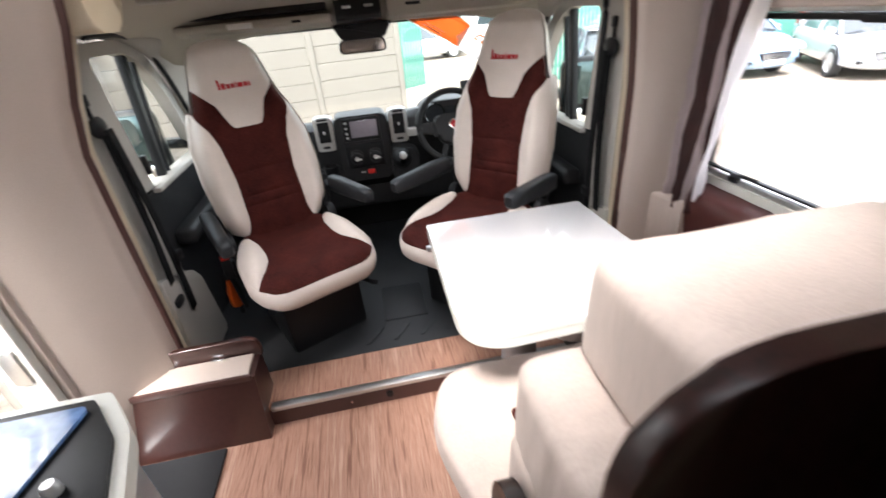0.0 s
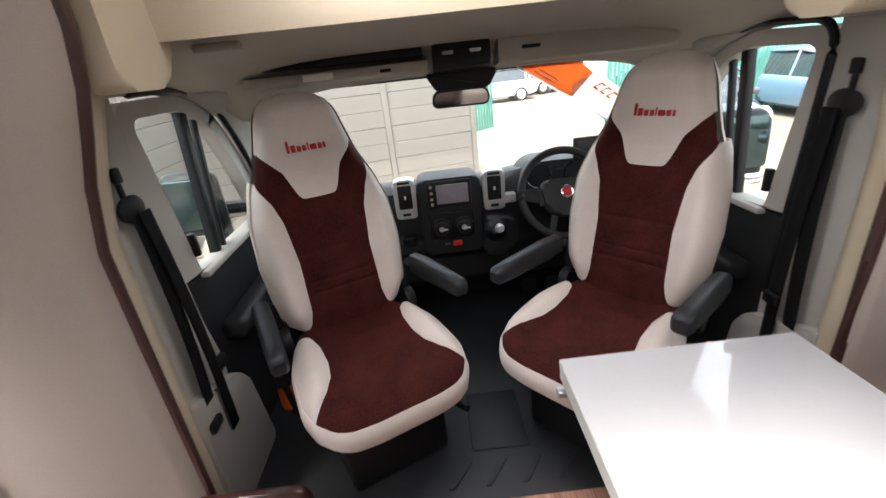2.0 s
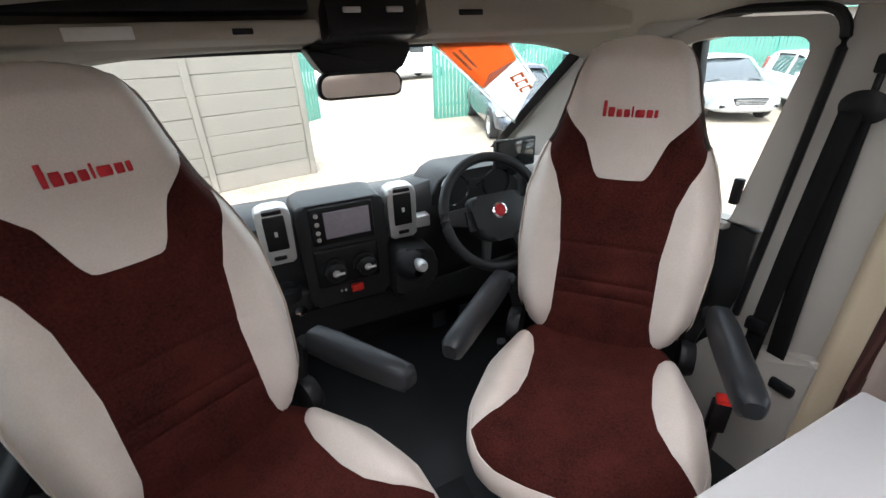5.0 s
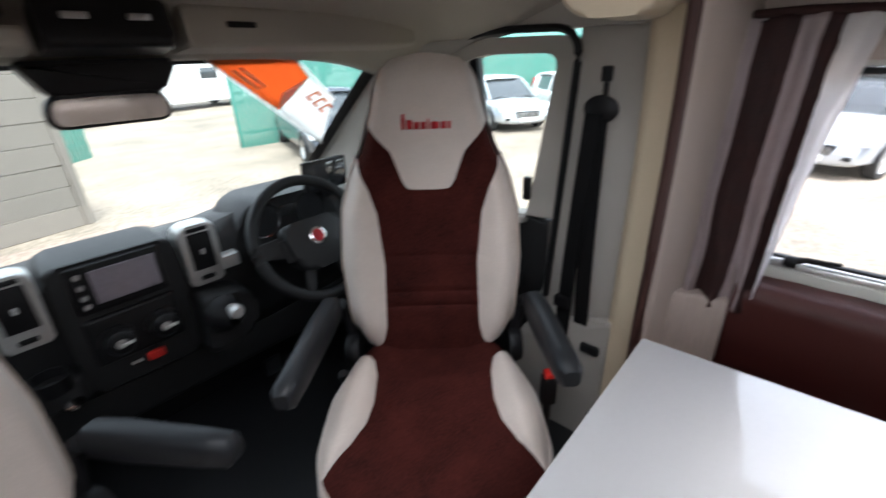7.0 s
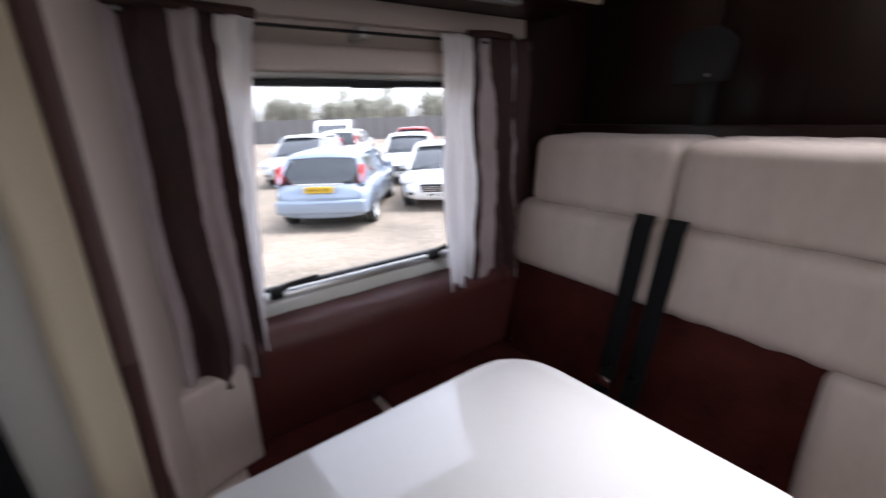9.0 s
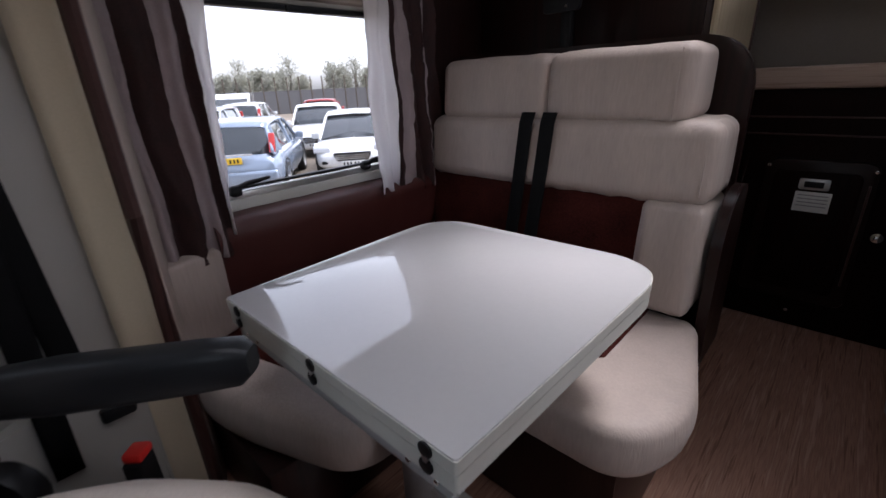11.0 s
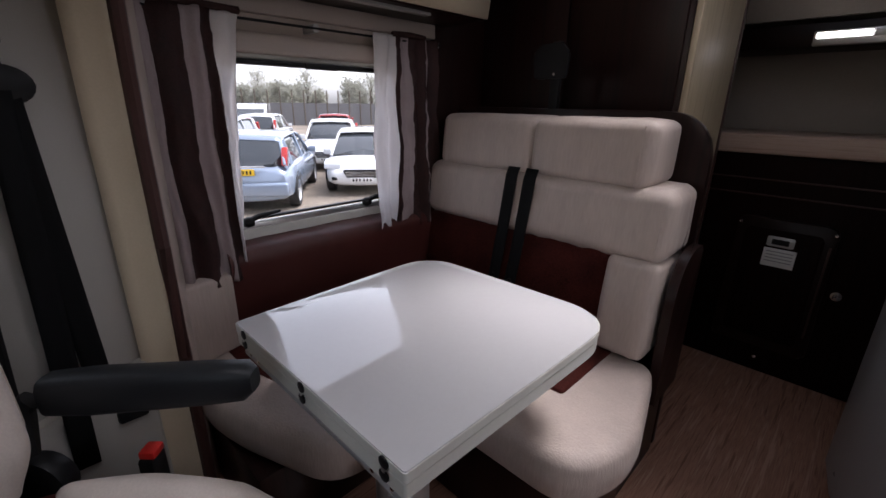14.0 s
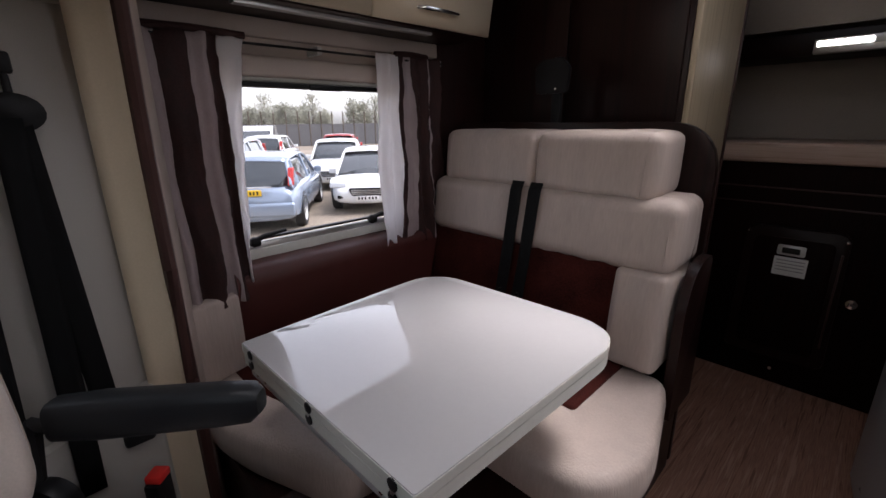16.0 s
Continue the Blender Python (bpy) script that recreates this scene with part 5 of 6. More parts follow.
part("plinth", prism([(x - (0.05 if x > -1 else 0), y) for x, y in PLAN], "z", 0.0, 0.128), DARK_WOOD, kitchen, "dark recessed plinth")
worktop = thing("worktop", "white-edged worktop on the kitchen unit", "worktop")
part("slab", prism(rounded_outline([(-1.195, -0.745, 0.0), (-0.60, -0.745, 0.012), (-0.522, -0.855, 0.02), (-0.455, -1.05, 0.04), (-0.375, -1.25, 0.04), (-0.35, -1.42, 0), (-0.36, -1.59, 0.04), (-0.44, -1.73, 0.03), (-0.445, -2.06, 0), (-1.195, -2.06, 0)]), "z", 0.847, 0.882, 0.006), EDGE_WHITE, worktop)
hob = thing("hob", "black hob with a glossy glass lid and silver knobs", "hob")
part("glass_lid", prism(rounded_outline([(-1.14, -0.80, 0.02), (-0.618, -0.79, 0.006), (-0.61, -0.80, 0.006), (-0.68, -1.25, 0.02), (-1.14, -1.25, 0.02)]), "z", 0.892, 0.899, 0.002), LID_BLUE, hob, "glossy glass lid with a blue sky reflection in its colour")
part("tray", prism(rounded_outline([(-1.15, -0.78, 0.02), (-0.615, -0.768, 0.01), (-0.54, -0.868, 0.015), (-0.475, -1.055, 0.02), (-0.405, -1.25, 0.02), (-1.15, -1.28, 0.02)]), "z", 0.8825, 0.891, 0.003), HOB_BLACK, hob)
for x, y in ((-0.582, -0.955), (-0.573, -1.005), (-0.562, -1.055), (-0.55, -1.105)):
    part("knob", lathe([(0.013, 0.891), (0.012, 0.908), (0.009, 0.912), (0, 0.912)], 14, (x, y, 0)), SILVER, hob, "silver knob")
structure("worktop_upstand", box(-1.2, -0.45, -2.09, -2.065, 0.8, 2.05, 0), VINYL, "beige wall behind the kitchen", "wall")

# ---- entrance ----
cupboard = thing("step_cupboard", "low dark brown cupboard with a pale lift-up lid", "cupboard")
part("body", prism([(-0.165, 0.0), (0.045, 0.0), (0.045, 0.287), (-0.105, 0.287)], "x", -1.15, -0.63, 0.004), DARK_GLOSS, cupboard)
part("lid", box(-1.11, -0.65, -0.098, 0.018, 0.288, 0.301, 0.004), VINYL, cupboard, "pale lid")
part("lid_edge", box(-1.12, -0.638, -0.112, -0.0985, 0.272, 0.30, 0.004), TRIM_DARK, cupboard)
part("rear_rim", prism(rounded_outline([(-1.14, 0.28, 0), (-0.62, 0.28, 0.01), (-0.62, 0.37, 0.05), (-1.14, 0.37, 0)]), "y", 0.022, 0.046, 0.004), DARK_GLOSS, cupboard, "raised dark rim")
for x in (-0.98, -0.78):
    part("hinge", box(x - 0.03, x + 0.03, 0.004, 0.02, 0.3012, 0.307, 0.002), CHROME, cupboard)
mat = thing("entrance_mat", "dark grey mat by the entrance", "mat")
part("rubber_sheet", box(-1.17, -0.80, -0.7, -0.175, 0.0, 0.014, 0.005), RUBBER, mat)
dframe = thing("door_1", "white aluminium frame of the open entrance door", "door frame", kind="structure")
for y0, y1 in ((DY1 - 0.035, DY1), (DY0, DY0 + 0.035)):
    part("jamb", box(-1.27, -1.17, y0, y1, -0.05, 1.86, 0.006), EDGE_WHITE, dframe)
    part("inner_jamb", box(-1.30, -1.271, y0 - 0.0, y1 + 0.0, -0.05, 1.86, 0.004), ALU, dframe, "aluminium door stop")
part("head", box(-1.27, -1.17, DY0, DY1, 1.83, 1.865, 0.006), EDGE_WHITE, dframe)
part("threshold", box(-1.29, -1.17, DY0, DY1, -0.06, 0.012, 0.004), ALU, dframe, "aluminium threshold")
part("catch", box(-1.24, -1.19, DY1 - 0.045, DY1 - 0.034, 0.55, 0.68, 0.004), ALU, dframe)
structure("doorway_reveal", box(-1.199, -1.15, DY1 + 0.002, DY1 + 0.05, 0.0, 2.0, 0.01), VINYL, "beige reveal beside the entrance", "trim")


# ---- cab seat belts and buckles ----
for s in (1, -1):
    X = s * 0.955
    dy, zg = (0.018, 1.262) if s > 0 else (-0.005, 1.198)
    belt = thing("cab_seat_belt", "black cab seat belt with shoulder guide on the pillar panel", "seat belt", group="cab belts")
    part("anchor_cap", box(X - s * 0.016, X, 0.232 + dy, 0.262 + dy, zg + 0.07, zg + 0.11, 0.006), BLACK, belt)
    part("anchor_slot", box(X - s * 0.012, X, 0.24 + dy, 0.254 + dy, zg + 0.025, zg + 0.071, 0.004), BLACK, belt)
    guide = bmesh.new()
    lathe([(0.0, 0.0), (0.045, 0.004), (0.05, 0.016), (0.03, 0.026), (0, 0.028)], 20, (0, 0, 0), "x", guide)
    for v in guide.verts:
        v.co = Vector((X - s * v.co.x, 0.25 + dy + v.co.y, zg + v.co.z * 0.75))
    part("shoulder_guide", guide, BLACK, belt)
    for (ya, za), (yb, zb), off in (((0.25 + dy, zg - 0.01), (0.226 + dy, 0.50), 0.02), ((0.262 + dy, zg - 0.01), (0.292 + dy, 0.40), 0.034)):
        rows = []
        for k in range(9):
            t = k / 8
            y, z = ya + (yb - ya) * t, za + (zb - za) * t
            rows.append([Vector((X - s * (off + 0.012 * math.sin(t * math.pi)), y + w, z)) for w in (-0.024, -0.012, 0.0, 0.012, 0.024)])
        solidify(part("webbing", sheet(rows), WEBBING, belt), 0.003)
    part("tongue", box(X - s * 0.06, X - s * 0.035, 0.28, 0.335, 0.63, 0.67, 0.006), BLACK, belt)
    part("lower_anchor", box(X - s * 0.04, X - s * 0.005, 0.17, 0.235, 0.475, 0.51, 0.008), BLACK, belt)
for x, y, rz in ((0.664, 0.214, -45), (-0.775, 0.40, 24)):
    b = thing("belt_buckle", "black belt buckle with red release button", "buckle", pose(x, y, 0.55, 0, 0, rz), "belt buckles")
    part("case", box(-0.022, 0.022, -0.016, 0.016, -0.10, 0.0, 0.006), BLACK, b)
    part("button", box(-0.018, 0.018, -0.019, 0.013, 0.001, 0.018, 0.004), RED_PLASTIC, b, "red release button")
    part("stalk", tube([(0, 0, -0.1), (0.02, 0.05, -0.3)], 0.012, 8), BLACK, b)
ext = thing("fire_extinguisher", "orange and grey bottle beside the passenger seat", "extinguisher", pose(-0.875, 0.60, 0.235, 0, 0, 0))
part("cylinder", lathe([(0, -0.06), (0.026, -0.06), (0.03, -0.045), (0.03, 0.03), (0.02, 0.06), (0.012, 0.1)], 16), ORANGE_PLASTIC, ext)
part("valve", lathe([(0.013, 0.1), (0.015, 0.13), (0, 0.132)], 12), BLACK, ext)
part("mount", box(-0.012, 0.012, 0.028, 0.04, -0.139, 0.02, 0.004), BLACK, ext, "black mount")


# ---- outdoors: gravel yard, concrete wall, fence, vehicles ----
GROUND = -0.80
structure("ground", box(-400, 400, -400, 400, GROUND - 0.3, GROUND, 0), GRAVEL, "pale gravel yard", "ground")


def post_wall(name, a, b, posts, label):
    """A wall of concrete gravel boards between slotted posts."""
    wall = thing(name, label, "wall", kind="structure")
    a, b = Vector(a), Vector(b)
    d = (b - a).normalized()
    turn = math.degrees(math.atan2(d.y, d.x))
    step_len = (b - a).length / posts
    board = bmesh.new()
    box(-step_len / 2 + 0.03, step_len / 2 - 0.03, -0.025, 0.025, 0.001, 0.2995, 0.010, 1, board)
    post = bmesh.new()
    box(-0.055, 0.055, -0.06, 0.06, 0, 2.75, 0.012, 1, post)
    first_b = first_p = None
    for i in range(posts + 1):
        p = a + d * step_len * i
        if first_p is None:
            first_p = ob = part("post", post, CONCRETE, wall)
        else:
            ob = new("post", first_p.data)
            ob.parent = wall
        ob.matrix_basis = pose(p.x, p.y, GROUND, 0, 0, turn)
        if i == posts:
            break
        q = a + d * step_len * (i + 0.5)
        for k in range(9):
            if first_b is None:
                first_b = ob = part("board", board, CONCRETE, wall)
            else:
                ob = new("board", first_b.data)
                ob.parent = wall
            ob.matrix_basis = pose(q.x, q.y, GROUND + 0.3 * k, 0, 0, turn + 0.15 * ((k * 7 + i * 3) % 5 - 2))
    return wall


post_wall("boundary_wall_ahead", (0.78, 7.85), (-4.1, 6.75), 3, "concrete board and post wall ahead of the cab")
post_wall("boundary_wall_side", (-4.1, 6.75), (-3.6, -6.2), 8, "concrete board and post wall beside the vehicle")


def palisade(a, b, height, label, pitch=0.16):
    fence = thing("palisade_fence", label, "fence", group="green fences", kind="structure")
    a, b = Vector(a), Vector(b)
    d = (b - a).normalized()
    turn = math.degrees(math.atan2(d.y, d.x))
    n = int((b - a).length / pitch)
    first = None
    for i in range(n + 1):
        p = a + d * pitch * i
        if first is None:
            bm = prism([(-0.045, 0), (0.045, 0), (0.045, height - 0.1), (0, height), (-0.045, height - 0.1)], "y", -0.012, 0.012)
            first = ob = part("pale", bm, FENCE_GREEN, fence)
        else:
            ob = new("pale", first.data)
            ob.parent = fence
        ob.matrix_basis = pose(p.x, p.y, GROUND, 0, 0, turn)
    for z in (0.35, height - 0.45):
        r = part("rail", box(0, (b - a).length, 0.014, 0.05, z, z + 0.06, 0.004), FENCE_GREEN, fence)
        r.matrix_basis = pose(a.x, a.y, GROUND, 0, 0, turn)
    for k in range(int((b - a).length / 2.7) + 1):
        p = a + d * 2.7 * k
        r = part("post", box(-0.06, 0.06, 0.03, 0.13, 0, height - 0.1, 0.006), FENCE_GREEN, fence)
        r.matrix_basis = pose(p.x, p.y, GROUND, 0, 0, turn)
    return fence


palisade((1.2, 13.0), (2.1, 13.8), 2.2, "green steel palisade gate beside the yard entrance", 0.13)
palisade((5.05, 11.6), (14.5, 11.0), 2.2, "green steel palisade fence behind the parked cars", 0.115)
palisade((14.5, 11.0), (26.0, 2.0), 2.2, "green steel palisade fence along the car park", 0.115)

# tall steel fence and hedge line far beyond the side window
far = thing("boundary_fence", "grey steel fence at the far edge of the car park", "fence", kind="structure")
for i in range(60):
    p = Vector((46, 8 - i * 0.9, 0)) + Vector((-0.35 * i, 0, 0))
    ob = part("post", box(-0.04, 0.04, -0.04, 0.04, 0, 2.9, 0), BARK, far) if i == 0 else new("post", far.children[0].data)
    ob.parent = far
    ob.matrix_basis = pose(p.x, p.y, GROUND)
GREY_MESH = material("dark_fence_board", (0.16, 0.158, 0.163), 0.8, vary=0.1, bump=0.05)
b = part("panel", box(-0.03, 0.03, -57, 0, 0, 1.85, 0), GREY_MESH, far, "dark close-boarded panel")
b.matrix_basis = pose(46.2, 8, GROUND, 0, 0, -21)


def clump_leaves(bm, centre, size, count, leaf):
    for _ in range(count):
        d = Vector((random.gauss(0, 1), random.gauss(0, 1), random.gauss(0, 1)))
        p = Vector(centre) + Vector((d.x * size[0], d.y * size[1], d.z * size[2])) * 0.45
        q = Euler((random.uniform(0, 6.3), random.uniform(0, 6.3), random.uniform(0, 6.3))).to_matrix()
        k = leaf * random.uniform(0.6, 1.4)
        vs = [bm.verts.new(p + q @ Vector(v) * k) for v in ((-0.5, 0, 0), (0, -0.3, 0.08), (0.6, 0, 0), (0, 0.3, 0.08))]
        bm.faces.new(vs)


def tree(x, y, height, bushy, label):
    ob = thing("tree", label, "tree", pose(x, y, GROUND, 0, 0, random.uniform(0, 360)), "trees beyond the car park")
    trunk = bmesh.new()
    tube([(0, 0, 0), (0.05, 0, height * 0.35), (0.0, 0.08, height * 0.7), (0.05, 0, height * 0.95)], [0.2, 0.15, 0.09, 0.03], 8, trunk)
    crown = bmesh.new()
    for i in range(11):
        a = i * 2.4
        z0 = height * (0.3 + 0.055 * i)
        reach = height * (0.26 if bushy else 0.13) * (1 - 0.05 * i)
        tip = Vector((math.cos(a) * reach, math.sin(a) * reach, z0 + height * 0.2))
        tube([(0, 0, z0), tuple(tip * 0.6 + Vector((0, 0, z0 * 0.38))), tuple(tip)], [0.06, 0.035, 0.012], 5, trunk)
        clump_leaves(crown, tip, (height * 0.2, height * 0.2, height * 0.17), 230 if bushy else 110, 0.24 if bushy else 0.17)
    part("trunk", trunk, BARK, ob)
    part("crown", crown, LEAVES, ob)
    return ob


random.seed(4)
trees = [tree(52, -8, 3.9, True, "dense hedgerow tree in early leaf beyond the fence"), tree(55, -16, 3.5, True, "low bushy tree in early leaf beyond the fence"), tree(56, -24, 5.0, False, "thin upright tree with sparse spring leaf")]
for i in range(52):
    src = trees[(i * 5 + 1) % 3] if i > 30 else trees[i % 2]
    t = i / 51
    px, py = 62 - 34 * t + random.uniform(-2, 2), 16 - 62 * t + random.uniform(-1.5, 1.5)
    s = random.uniform(0.68, 0.92)
    copy_thing(src, pose(px, py, GROUND, 0, 0, random.uniform(0, 360)) @ Matrix.Diagonal((s, s, s, 1)))


# ---- vehicles ----
def rounded(ob):
    mod = ob.modifiers.new("round", "SUBSURF")
    mod.levels = mod.render_levels = 1
    return ob


def car(label, body_mat, m, length=4.3, width=1.76, height=1.47, kind_="hatch", plate_front=PLATE_WHITE, roofbars=False):
    """A parked car; its nose points along +y from the middle."""
    ob = thing("car", label, "car", m, "parked cars")
    L, W, H = length / 2, width / 2, height
    belt = 0.62 * H
    if kind_ == "suv":
        roof = [(-L + 0.12, belt + 0.03), (-L + 0.22, H - 0.04), (-L + 0.5, H), (0.15, H), (0.62, H - 0.06), (1.12, belt + 0.05)]
        nose = 1.12
    elif kind_ == "saloon":
        roof = [(-L + 0.75, belt + 0.05), (-0.95, H - 0.1), (-0.5, H), (0.2, H), (0.6, H - 0.07), (1.15, belt + 0.02)]
        nose = 1.15
    else:
        roof = [(-L + 0.14, belt + 0.06), (-L + 0.42, H - 0.09), (-L + 0.75, H - 0.02), (-0.1, H), (0.42, H - 0.07), (1.15, belt)]
        nose = 1.15
    # lower body: cross-sections along the car
    prof = [(-L, 0.30, 0.60, 0.72), (-L + 0.04, 0.24, 0.80, 0.88), (-L + 0.18, 0.2, belt + 0.02, 0.95), (-L + 0.6, 0.19, belt + 0.05, 1.0), (0, 0.18, belt + 0.02, 1.0), (nose, 0.18, belt - 0.01, 1.0), (L - 0.5, 0.19, belt - 0.09, 0.97), (L - 0.2, 0.2, 0.70, 0.90), (L - 0.05, 0.24, 0.58, 0.78), (L, 0.3, 0.5, 0.66)]
    rows = []
    for y, z0, z1, k in prof:
        w = W * k * 1.02
        rows.append([Vector(p) for p in ((-w * 0.8, y, z0), (-w, y, z0 + 0.1), (-w, y, (z0 + z1) / 2), (-w * 0.985, y, z1 - 0.08), (-w * 0.90, y, z1), (0, y, z1 + 0.03 * (k > 0.9)), (w * 0.90, y, z1), (w * 0.985, y, z1 - 0.08), (w, y, (z0 + z1) / 2), (w, y, z0 + 0.1), (w * 0.8, y, z0))])
    bm = sheet(rows, close=True)
    for row in (0, -1):
        bmesh.ops.contextual_create(bm, geom=[v for v in bm.verts if any((v.co - q).length < 1e-6 for q in rows[row])])
    rounded(part("body", bm, body_mat, ob))
    # glasshouse and roof
    rows = []
    for y, z in roof:
        k = 0.88 - 0.16 * (z - belt) / (H - belt)
        w = W * k
        base = min(W * 0.9, W * 0.9)
        rows.append([Vector(p) for p in ((-base, y, belt - 0.02), (-w, y, z - 0.03), (-w * 0.85, y, z), (0, y, z + 0.02), (w * 0.85, y, z), (w, y, z - 0.03), (base, y, belt - 0.02))])
    bm = sheet(rows)
    for row in (0, -1):
        bmesh.ops.contextual_create(bm, geom=[v for v in bm.verts if any((v.co - q).length < 1e-6 for q in rows[row])])
    rounded(part("glasshouse", bm, CAR_WINDOW, ob, "dark glazed cabin"))
    top = [r for r in rows if r[3].z > H - 0.08]
    solidify(part("roof", sheet([[p + Vector((0, 0, 0.012)) for p in r[1:6]] for r in top]), body_mat, ob), 0.014)
    for sx in (-1, 1):
        i, j = (1, 0) if sx < 0 else (5, 6)
        out = Vector((sx * 0.012, 0, 0))
        deep = 0.10 if kind_ == "suv" else 0.34
        quarter = [[rows[0][j] + out + Vector((0, -0.03, 0)), rows[0][j] + out + Vector((0, 0.20 + deep, 0))], [rows[0][j].lerp(rows[1][i], 0.5) + out * 1.6, rows[0][j].lerp(rows[1][i], 0.5) + out * 1.6 + Vector((0, 0.12 + deep * 0.6, 0))], [rows[1][i] + out + Vector((0, 0, 0.01)), rows[1][i] + out + Vector((0, 0.10 + deep * 0.25, 0.02))]]
        solidify(part("rear_quarter", sheet(quarter), body_mat, ob), 0.02)
        i = 1 if sx < 0 else 5
        j = 0 if sx < 0 else 6
        part("side_rail", tube([r[i] + Vector((sx * 0.004, 0, 0.006)) for r in rows], 0.032, 6), body_mat, ob)
        for r in (rows[0], rows[2] if len(rows) > 3 else rows[1], rows[-3]):
            part("door_pillar", tube([r[i] + Vector((sx * 0.008, 0, 0)), r[i].lerp(r[j], 0.5) + Vector((sx * 0.01, 0, 0)), r[j] + Vector((sx * 0.008, 0, 0))], 0.03, 6), body_mat, ob)
        part("wing_mirror", box(sx * (W * 0.93), sx * (W * 0.93 + 0.17), nose - 0.32, nose - 0.2, belt - 0.02, belt + 0.12, 0.03), body_mat, ob)
        part("headlamp", prism(rounded_outline([(L - 0.42, 0.68, 0.03), (L - 0.1, 0.60, 0.03), (L - 0.13, 0.72, 0.03), (L - 0.45, 0.80, 0.03)]), "x", sx * W * 0.55, sx * W * 0.965, 0.02), LAMP_CLEAR, ob, "clear headlamp")
        part("tail_lamp", prism(rounded_outline([(-L + 0.13, belt + 0.02, 0.02), (-L + 0.25, belt + 0.03, 0.02), (-L + 0.40, H - 0.20, 0.03), (-L + 0.30, H - 0.18, 0.03)]), "x", sx * W * 0.80, sx * W * 0.915, 0.02), LAMP_RED, ob, "red tail lamp")
        part("fog_lamp", box(sx * W * 0.55, sx * W * 0.78, L - 0.12, L - 0.02, 0.36, 0.44, 0.02), BLACK, ob)
        part("reflector", box(sx * W * 0.55, sx * W * 0.82, -L - 0.01, -L + 0.03, 0.42, 0.47, 0.008), LAMP_RED, ob)
        for y in (L - 0.85, -L + 0.78):
            wheel_ = part("wheel", lathe([(0.0, sx * 0.01), (0.2, sx * 0.012), (0.21, sx * 0.09), (0.225, sx * 0.11), (0.30, sx * 0.11), (0.315, sx * 0.08), (0.315, -sx * 0.08), (0.2, -sx * 0.1)], 22, (sx * (W - 0.10), y, 0.315), "x"), TYRE, ob, "black tyre")
            part("rim", lathe([(0, sx * 0.085), (0.05, sx * 0.09), (0.06, sx * 0.075), (0.19, sx * 0.07), (0.215, sx * 0.105), (0.222, sx * 0.10)], 20, (sx * (W - 0.10), y, 0.315), "x"), SILVER, wheel_, "silver alloy wheel")
            part("wheel_arch", tube([(sx * (W - 0.012), y + 0.37 * math.cos(a), 0.315 + 0.37 * math.sin(a)) for a in [math.pi * i / 10 for i in range(11)]], 0.022, 6), BLACK, ob, "dark wheel arch")
    part("grille", prism(rounded_outline([(-0.42, 0.60, 0.05), (0.42, 0.60, 0.05), (0.34, 0.42, 0.05), (-0.34, 0.42, 0.05)]), "y", L - 0.08, L + 0.006, 0.012), BLACK, ob, "black grille")
    for z in (0.47, 0.51, 0.55):
        part("grille_bar", box(-0.36, 0.36, L + 0.002, L + 0.014, z - 0.006, z + 0.006, 0.002), CHROME, ob)
    part("front_plate", box(-0.26, 0.26, L + 0.008, L + 0.02, 0.32, 0.43, 0.004), plate_front, ob, "number plate")
    for k in range(6):
        x = -0.19 + 0.072 * k + (0.02 if k > 2 else 0)
        part("plate_mark", box(x - 0.02, x + 0.02, L + 0.0201, L + 0.0212, 0.345, 0.405, 0), BLACK, ob)
    part("rear_plate", box(-0.26, 0.26, -L - 0.012, -L + 0.03, 0.74, 0.85, 0.004), PLATE_YELLOW, ob, "yellow number plate")
    for k in range(7):
        x = -0.2 + 0.062 * k + (0.025 if k > 3 else 0)
        part("plate_mark", box(x - 0.016, x + 0.016, -L - 0.0135, -L - 0.0125, 0.762, 0.826, 0), BLACK, ob)
    part("rear_bumper", box(-W * 0.93, W * 0.93, -L - 0.035, -L + 0.12, 0.34, 0.60, 0.05, 3), body_mat, ob)
    part("rear_trim", box(-W * 0.5, W * 0.5, -L - 0.004, -L + 0.06, 0.88, 0.91, 0.008), CHROME, ob)
    if roofbars:
        for sx in (-1, 1):
            part("roof_bar", tube([(sx * W * 0.66, -L + 0.5, H + 0.02), (sx * W * 0.66, -L + 0.6, H + 0.07), (sx * W * 0.66, 0.2, H + 0.07), (sx * W * 0.66, 0.3, H + 0.01)], 0.018, 6), ALU, ob)
    return ob


PALE_BLUE = paint("pale_blue_car_paint", (0.27, 0.33, 0.42), 0.3)
WHITE_PAINT = paint("white_car_paint", (0.75, 0.76, 0.76))
SILVER_PAINT = paint("silver_car_paint", (0.50, 0.52, 0.54), 0.4)
RED_PAINT = paint("dark_red_car_paint", (0.30, 0.03, 0.03))
DARK_PAINT = paint("dark_blue_grey_car_paint", (0.05, 0.06, 0.08), 0.3)
BLUE_PAINT = paint("mid_blue_car_paint", (0.20, 0.30, 0.42), 0.3)


def parked(label, mat_, x, y, rz, **kw):
    return car(label, mat_, pose(x, y, GROUND, 0, 0, rz), **kw)


parked("pale blue hatchback seen from behind, parked on gravel", PALE_BLUE, 9.6, -3.95, -126, length=4.34, width=1.8, height=1.40)
parked("white small hatchback facing the window, parked on gravel", WHITE_PAINT, 9.35, -6.55, 51, length=3.97, width=1.72, height=1.36)
parked("silver four-wheel-drive car with roof bars", SILVER_PAINT, 11.6, -0.75, 68, length=3.95, width=1.65, height=1.72, kind_="suv", roofbars=True)
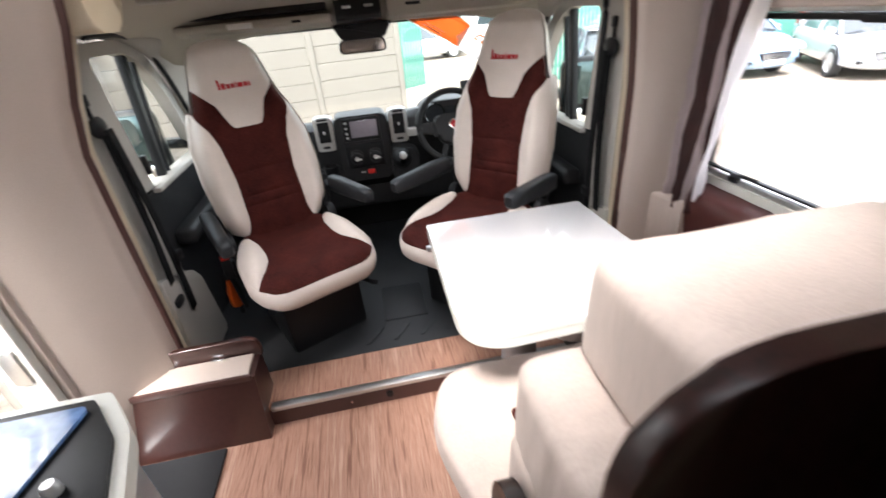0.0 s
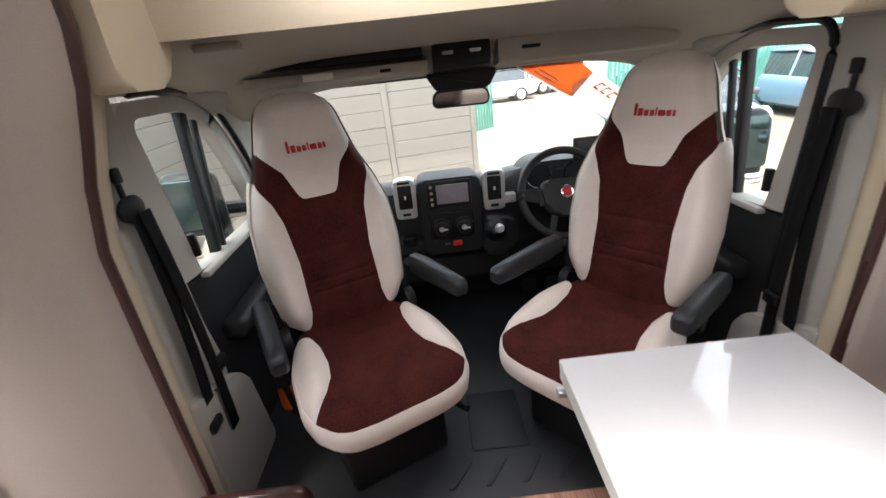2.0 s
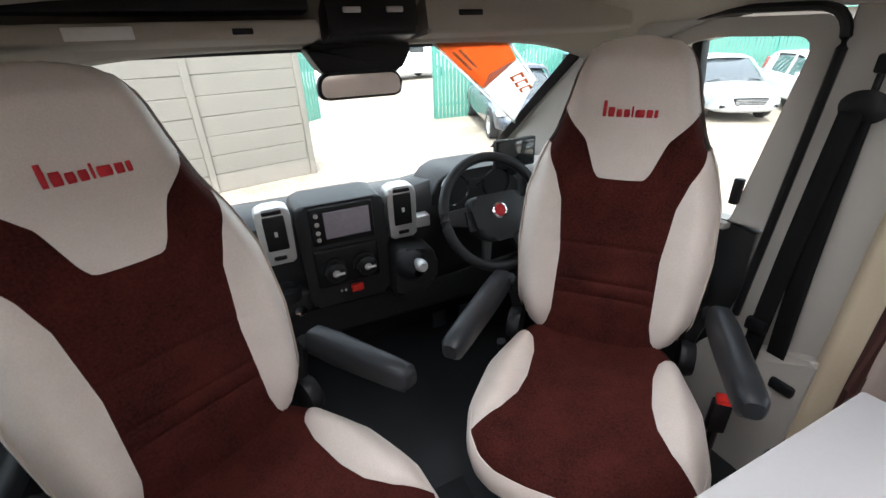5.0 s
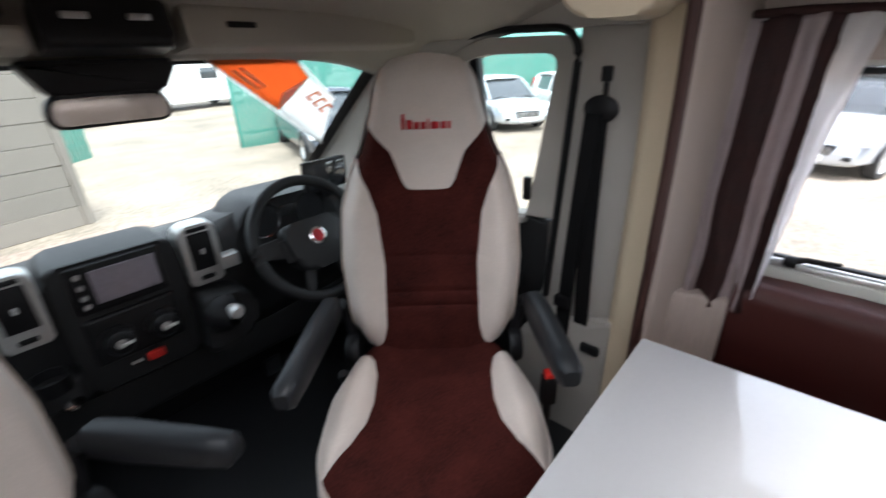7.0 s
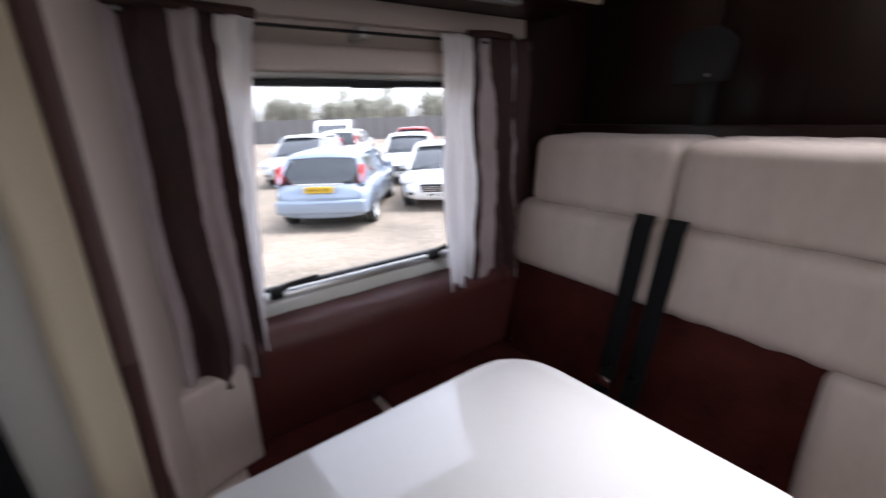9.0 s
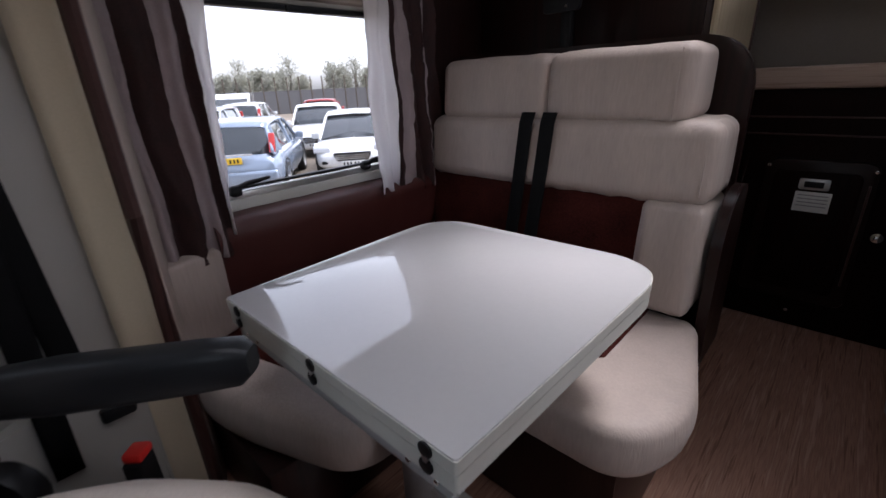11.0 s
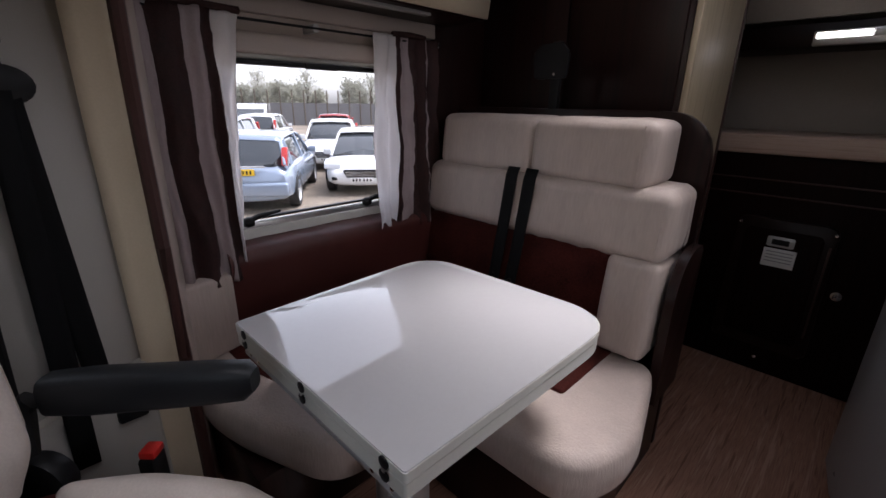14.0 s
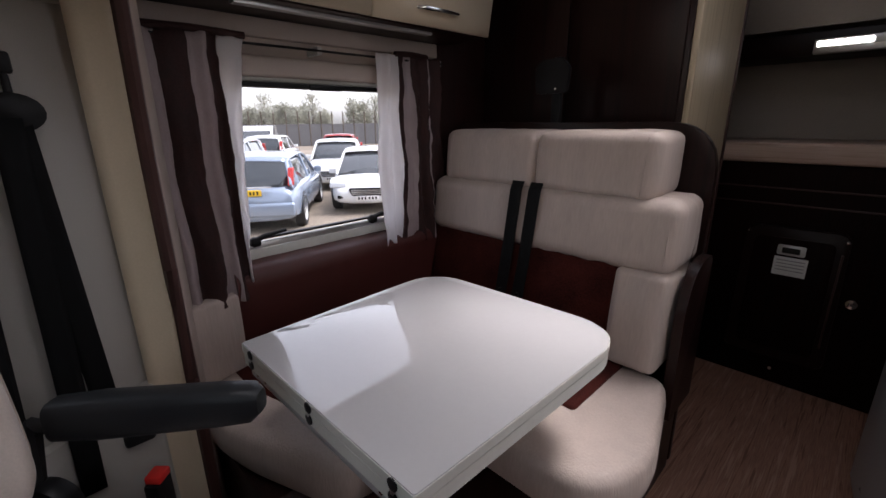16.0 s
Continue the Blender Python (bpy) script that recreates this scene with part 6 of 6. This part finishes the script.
parked("white saloon parked in the second row", WHITE_PAINT, 13.3, -8.0, 54, kind_="saloon", length=4.6, height=1.44)
parked("dark red saloon parked further back", RED_PAINT, 18.6, -11.4, 54, kind_="saloon", length=4.5, height=1.44)
parked("silver hatchback parked in the second row", SILVER_PAINT, 15.3, -5.0, 54)
parked("white hatchback parked further back", WHITE_PAINT, 19.5, -8.4, -126)
parked("silver car parked at the back of the yard", SILVER_PAINT, 20.5, -2.0, 54)
parked("dark saloon with headlamps facing the yard", DARK_PAINT, 6.35, 9.7, 160, kind_="saloon", length=4.75, width=1.82, height=1.47)
parked("mid blue people carrier beside the fence", BLUE_PAINT, 9.9, 10.2, 178, length=4.1, height=1.6)
parked("silver hatchback near the cab door", SILVER_PAINT, 12.2, 8.3, 150, length=4.2)
parked("white hatchback near the fence", WHITE_PAINT, 14.7, 6.9, 140, length=4.1)
parked("silver saloon further along the fence", SILVER_PAINT, 18.0, 4.9, 130, kind_="saloon", length=4.5)
parked("white estate car beyond the gate", WHITE_PAINT, 3.0, 21.5, 95, kind_="suv", length=4.6, height=1.5)


def van(label, mat_, m, length=5.4, width=2.0, height=2.3, camper=False):
    ob = thing("motorhome" if camper else "van", label, "motorhome" if camper else "van", m)
    L, W = length / 2, width / 2
    side_view = rounded_outline([(-L, 0.35, 0.1), (L, 0.35, 0.15), (L, 0.9, 0.15), (L - 0.9, 1.15, 0.1), (L - 1.5, height - 0.25, 0.2), (L - 2.0, height, 0.2), (-L, height, 0.12)], 5)
    part("body", prism(side_view, "x", -W, W, 0.05, 2), mat_, ob)
    part("windscreen", sheet([[Vector((x, L - 0.90 - 0.6 * k + 0.01, 1.17 + (height - 1.45) * k + 0.04)) for x in (-W * 0.88, 0, W * 0.88)] for k in (0.03, 0.95)]), CAR_WINDOW, ob)
    for sx in (-1, 1):
        part("cab_window", prism([(L - 1.0, 1.2), (L - 1.42, height - 0.38), (L - 2.0, height - 0.38), (L - 2.0, 1.2)], "x", sx * W - 0.01, sx * W + 0.012, 0), CAR_WINDOW, ob)
        for y0 in ((-L + 0.5, -L + 2.0) if camper else (-L + 2.0,)):
            w_ = part("side_window", box(sx * W - 0.01, sx * W + 0.015, y0, y0 + 0.9, 1.35, 1.85, 0.02), CAR_WINDOW, ob)
        if camper:
            part("stripe", box(sx * W - 0.01, sx * W + 0.006, -L + 0.2, L - 1.6, 0.95, 1.02, 0), LEG_GREY, ob)
        part("headlamp", box(sx * W * 0.6, sx * W * 0.96, L - 0.2, L + 0.02, 0.85, 1.05, 0.03), LAMP_CLEAR, ob)
        for y in (L - 0.9, -L + 1.1):
            wh = part("wheel", lathe([(0, sx * 0.02), (0.2, sx * 0.03), (0.21, sx * 0.1), (0.32, sx * 0.1), (0.33, -sx * 0.1)], 20, (sx * (W - 0.08), y, 0.33), "x"), TYRE, ob)
            part("hubcap", lathe([(0, sx * 0.105), (0.18, sx * 0.1), (0.21, sx * 0.08)], 18, (sx * (W - 0.08), y, 0.33), "x"), SILVER, wh)
    part("bumper", box(-W, W, L - 0.15, L + 0.06, 0.3, 0.62, 0.05), BLACK, ob)
    return ob


van("white motorhome parked beyond the gate", WHITE_PAINT, pose(8.3, 24.2, GROUND, 0, 0, 100), 6.5, 2.25, 2.9, True)
van("white motorhome parked behind the fence", WHITE_PAINT, pose(16.5, 23.0, GROUND, 0, 0, 95), 6.5, 2.25, 2.9, True)
van("white panel van at the far side of the car park", WHITE_PAINT, pose(25.5, -10.2, GROUND, 0, 0, 62), 5.2, 1.95, 1.85)

# green-roofed shed beyond the fence
shed = thing("shed", "low pale green-roofed building beyond the fence", "building", pose(30, 24, GROUND, 0, 0, -40))
part("wall", box(-9, 9, -4, 4, 0, 3.0, 0), CONCRETE, shed)
part("roof", prism([(-4.4, 2.9), (4.4, 2.9), (4.4, 3.1), (0, 4.2), (-4.4, 3.1)], "x", -9.3, 9.3), FENCE_GREEN, shed, "pale green sheet roof")
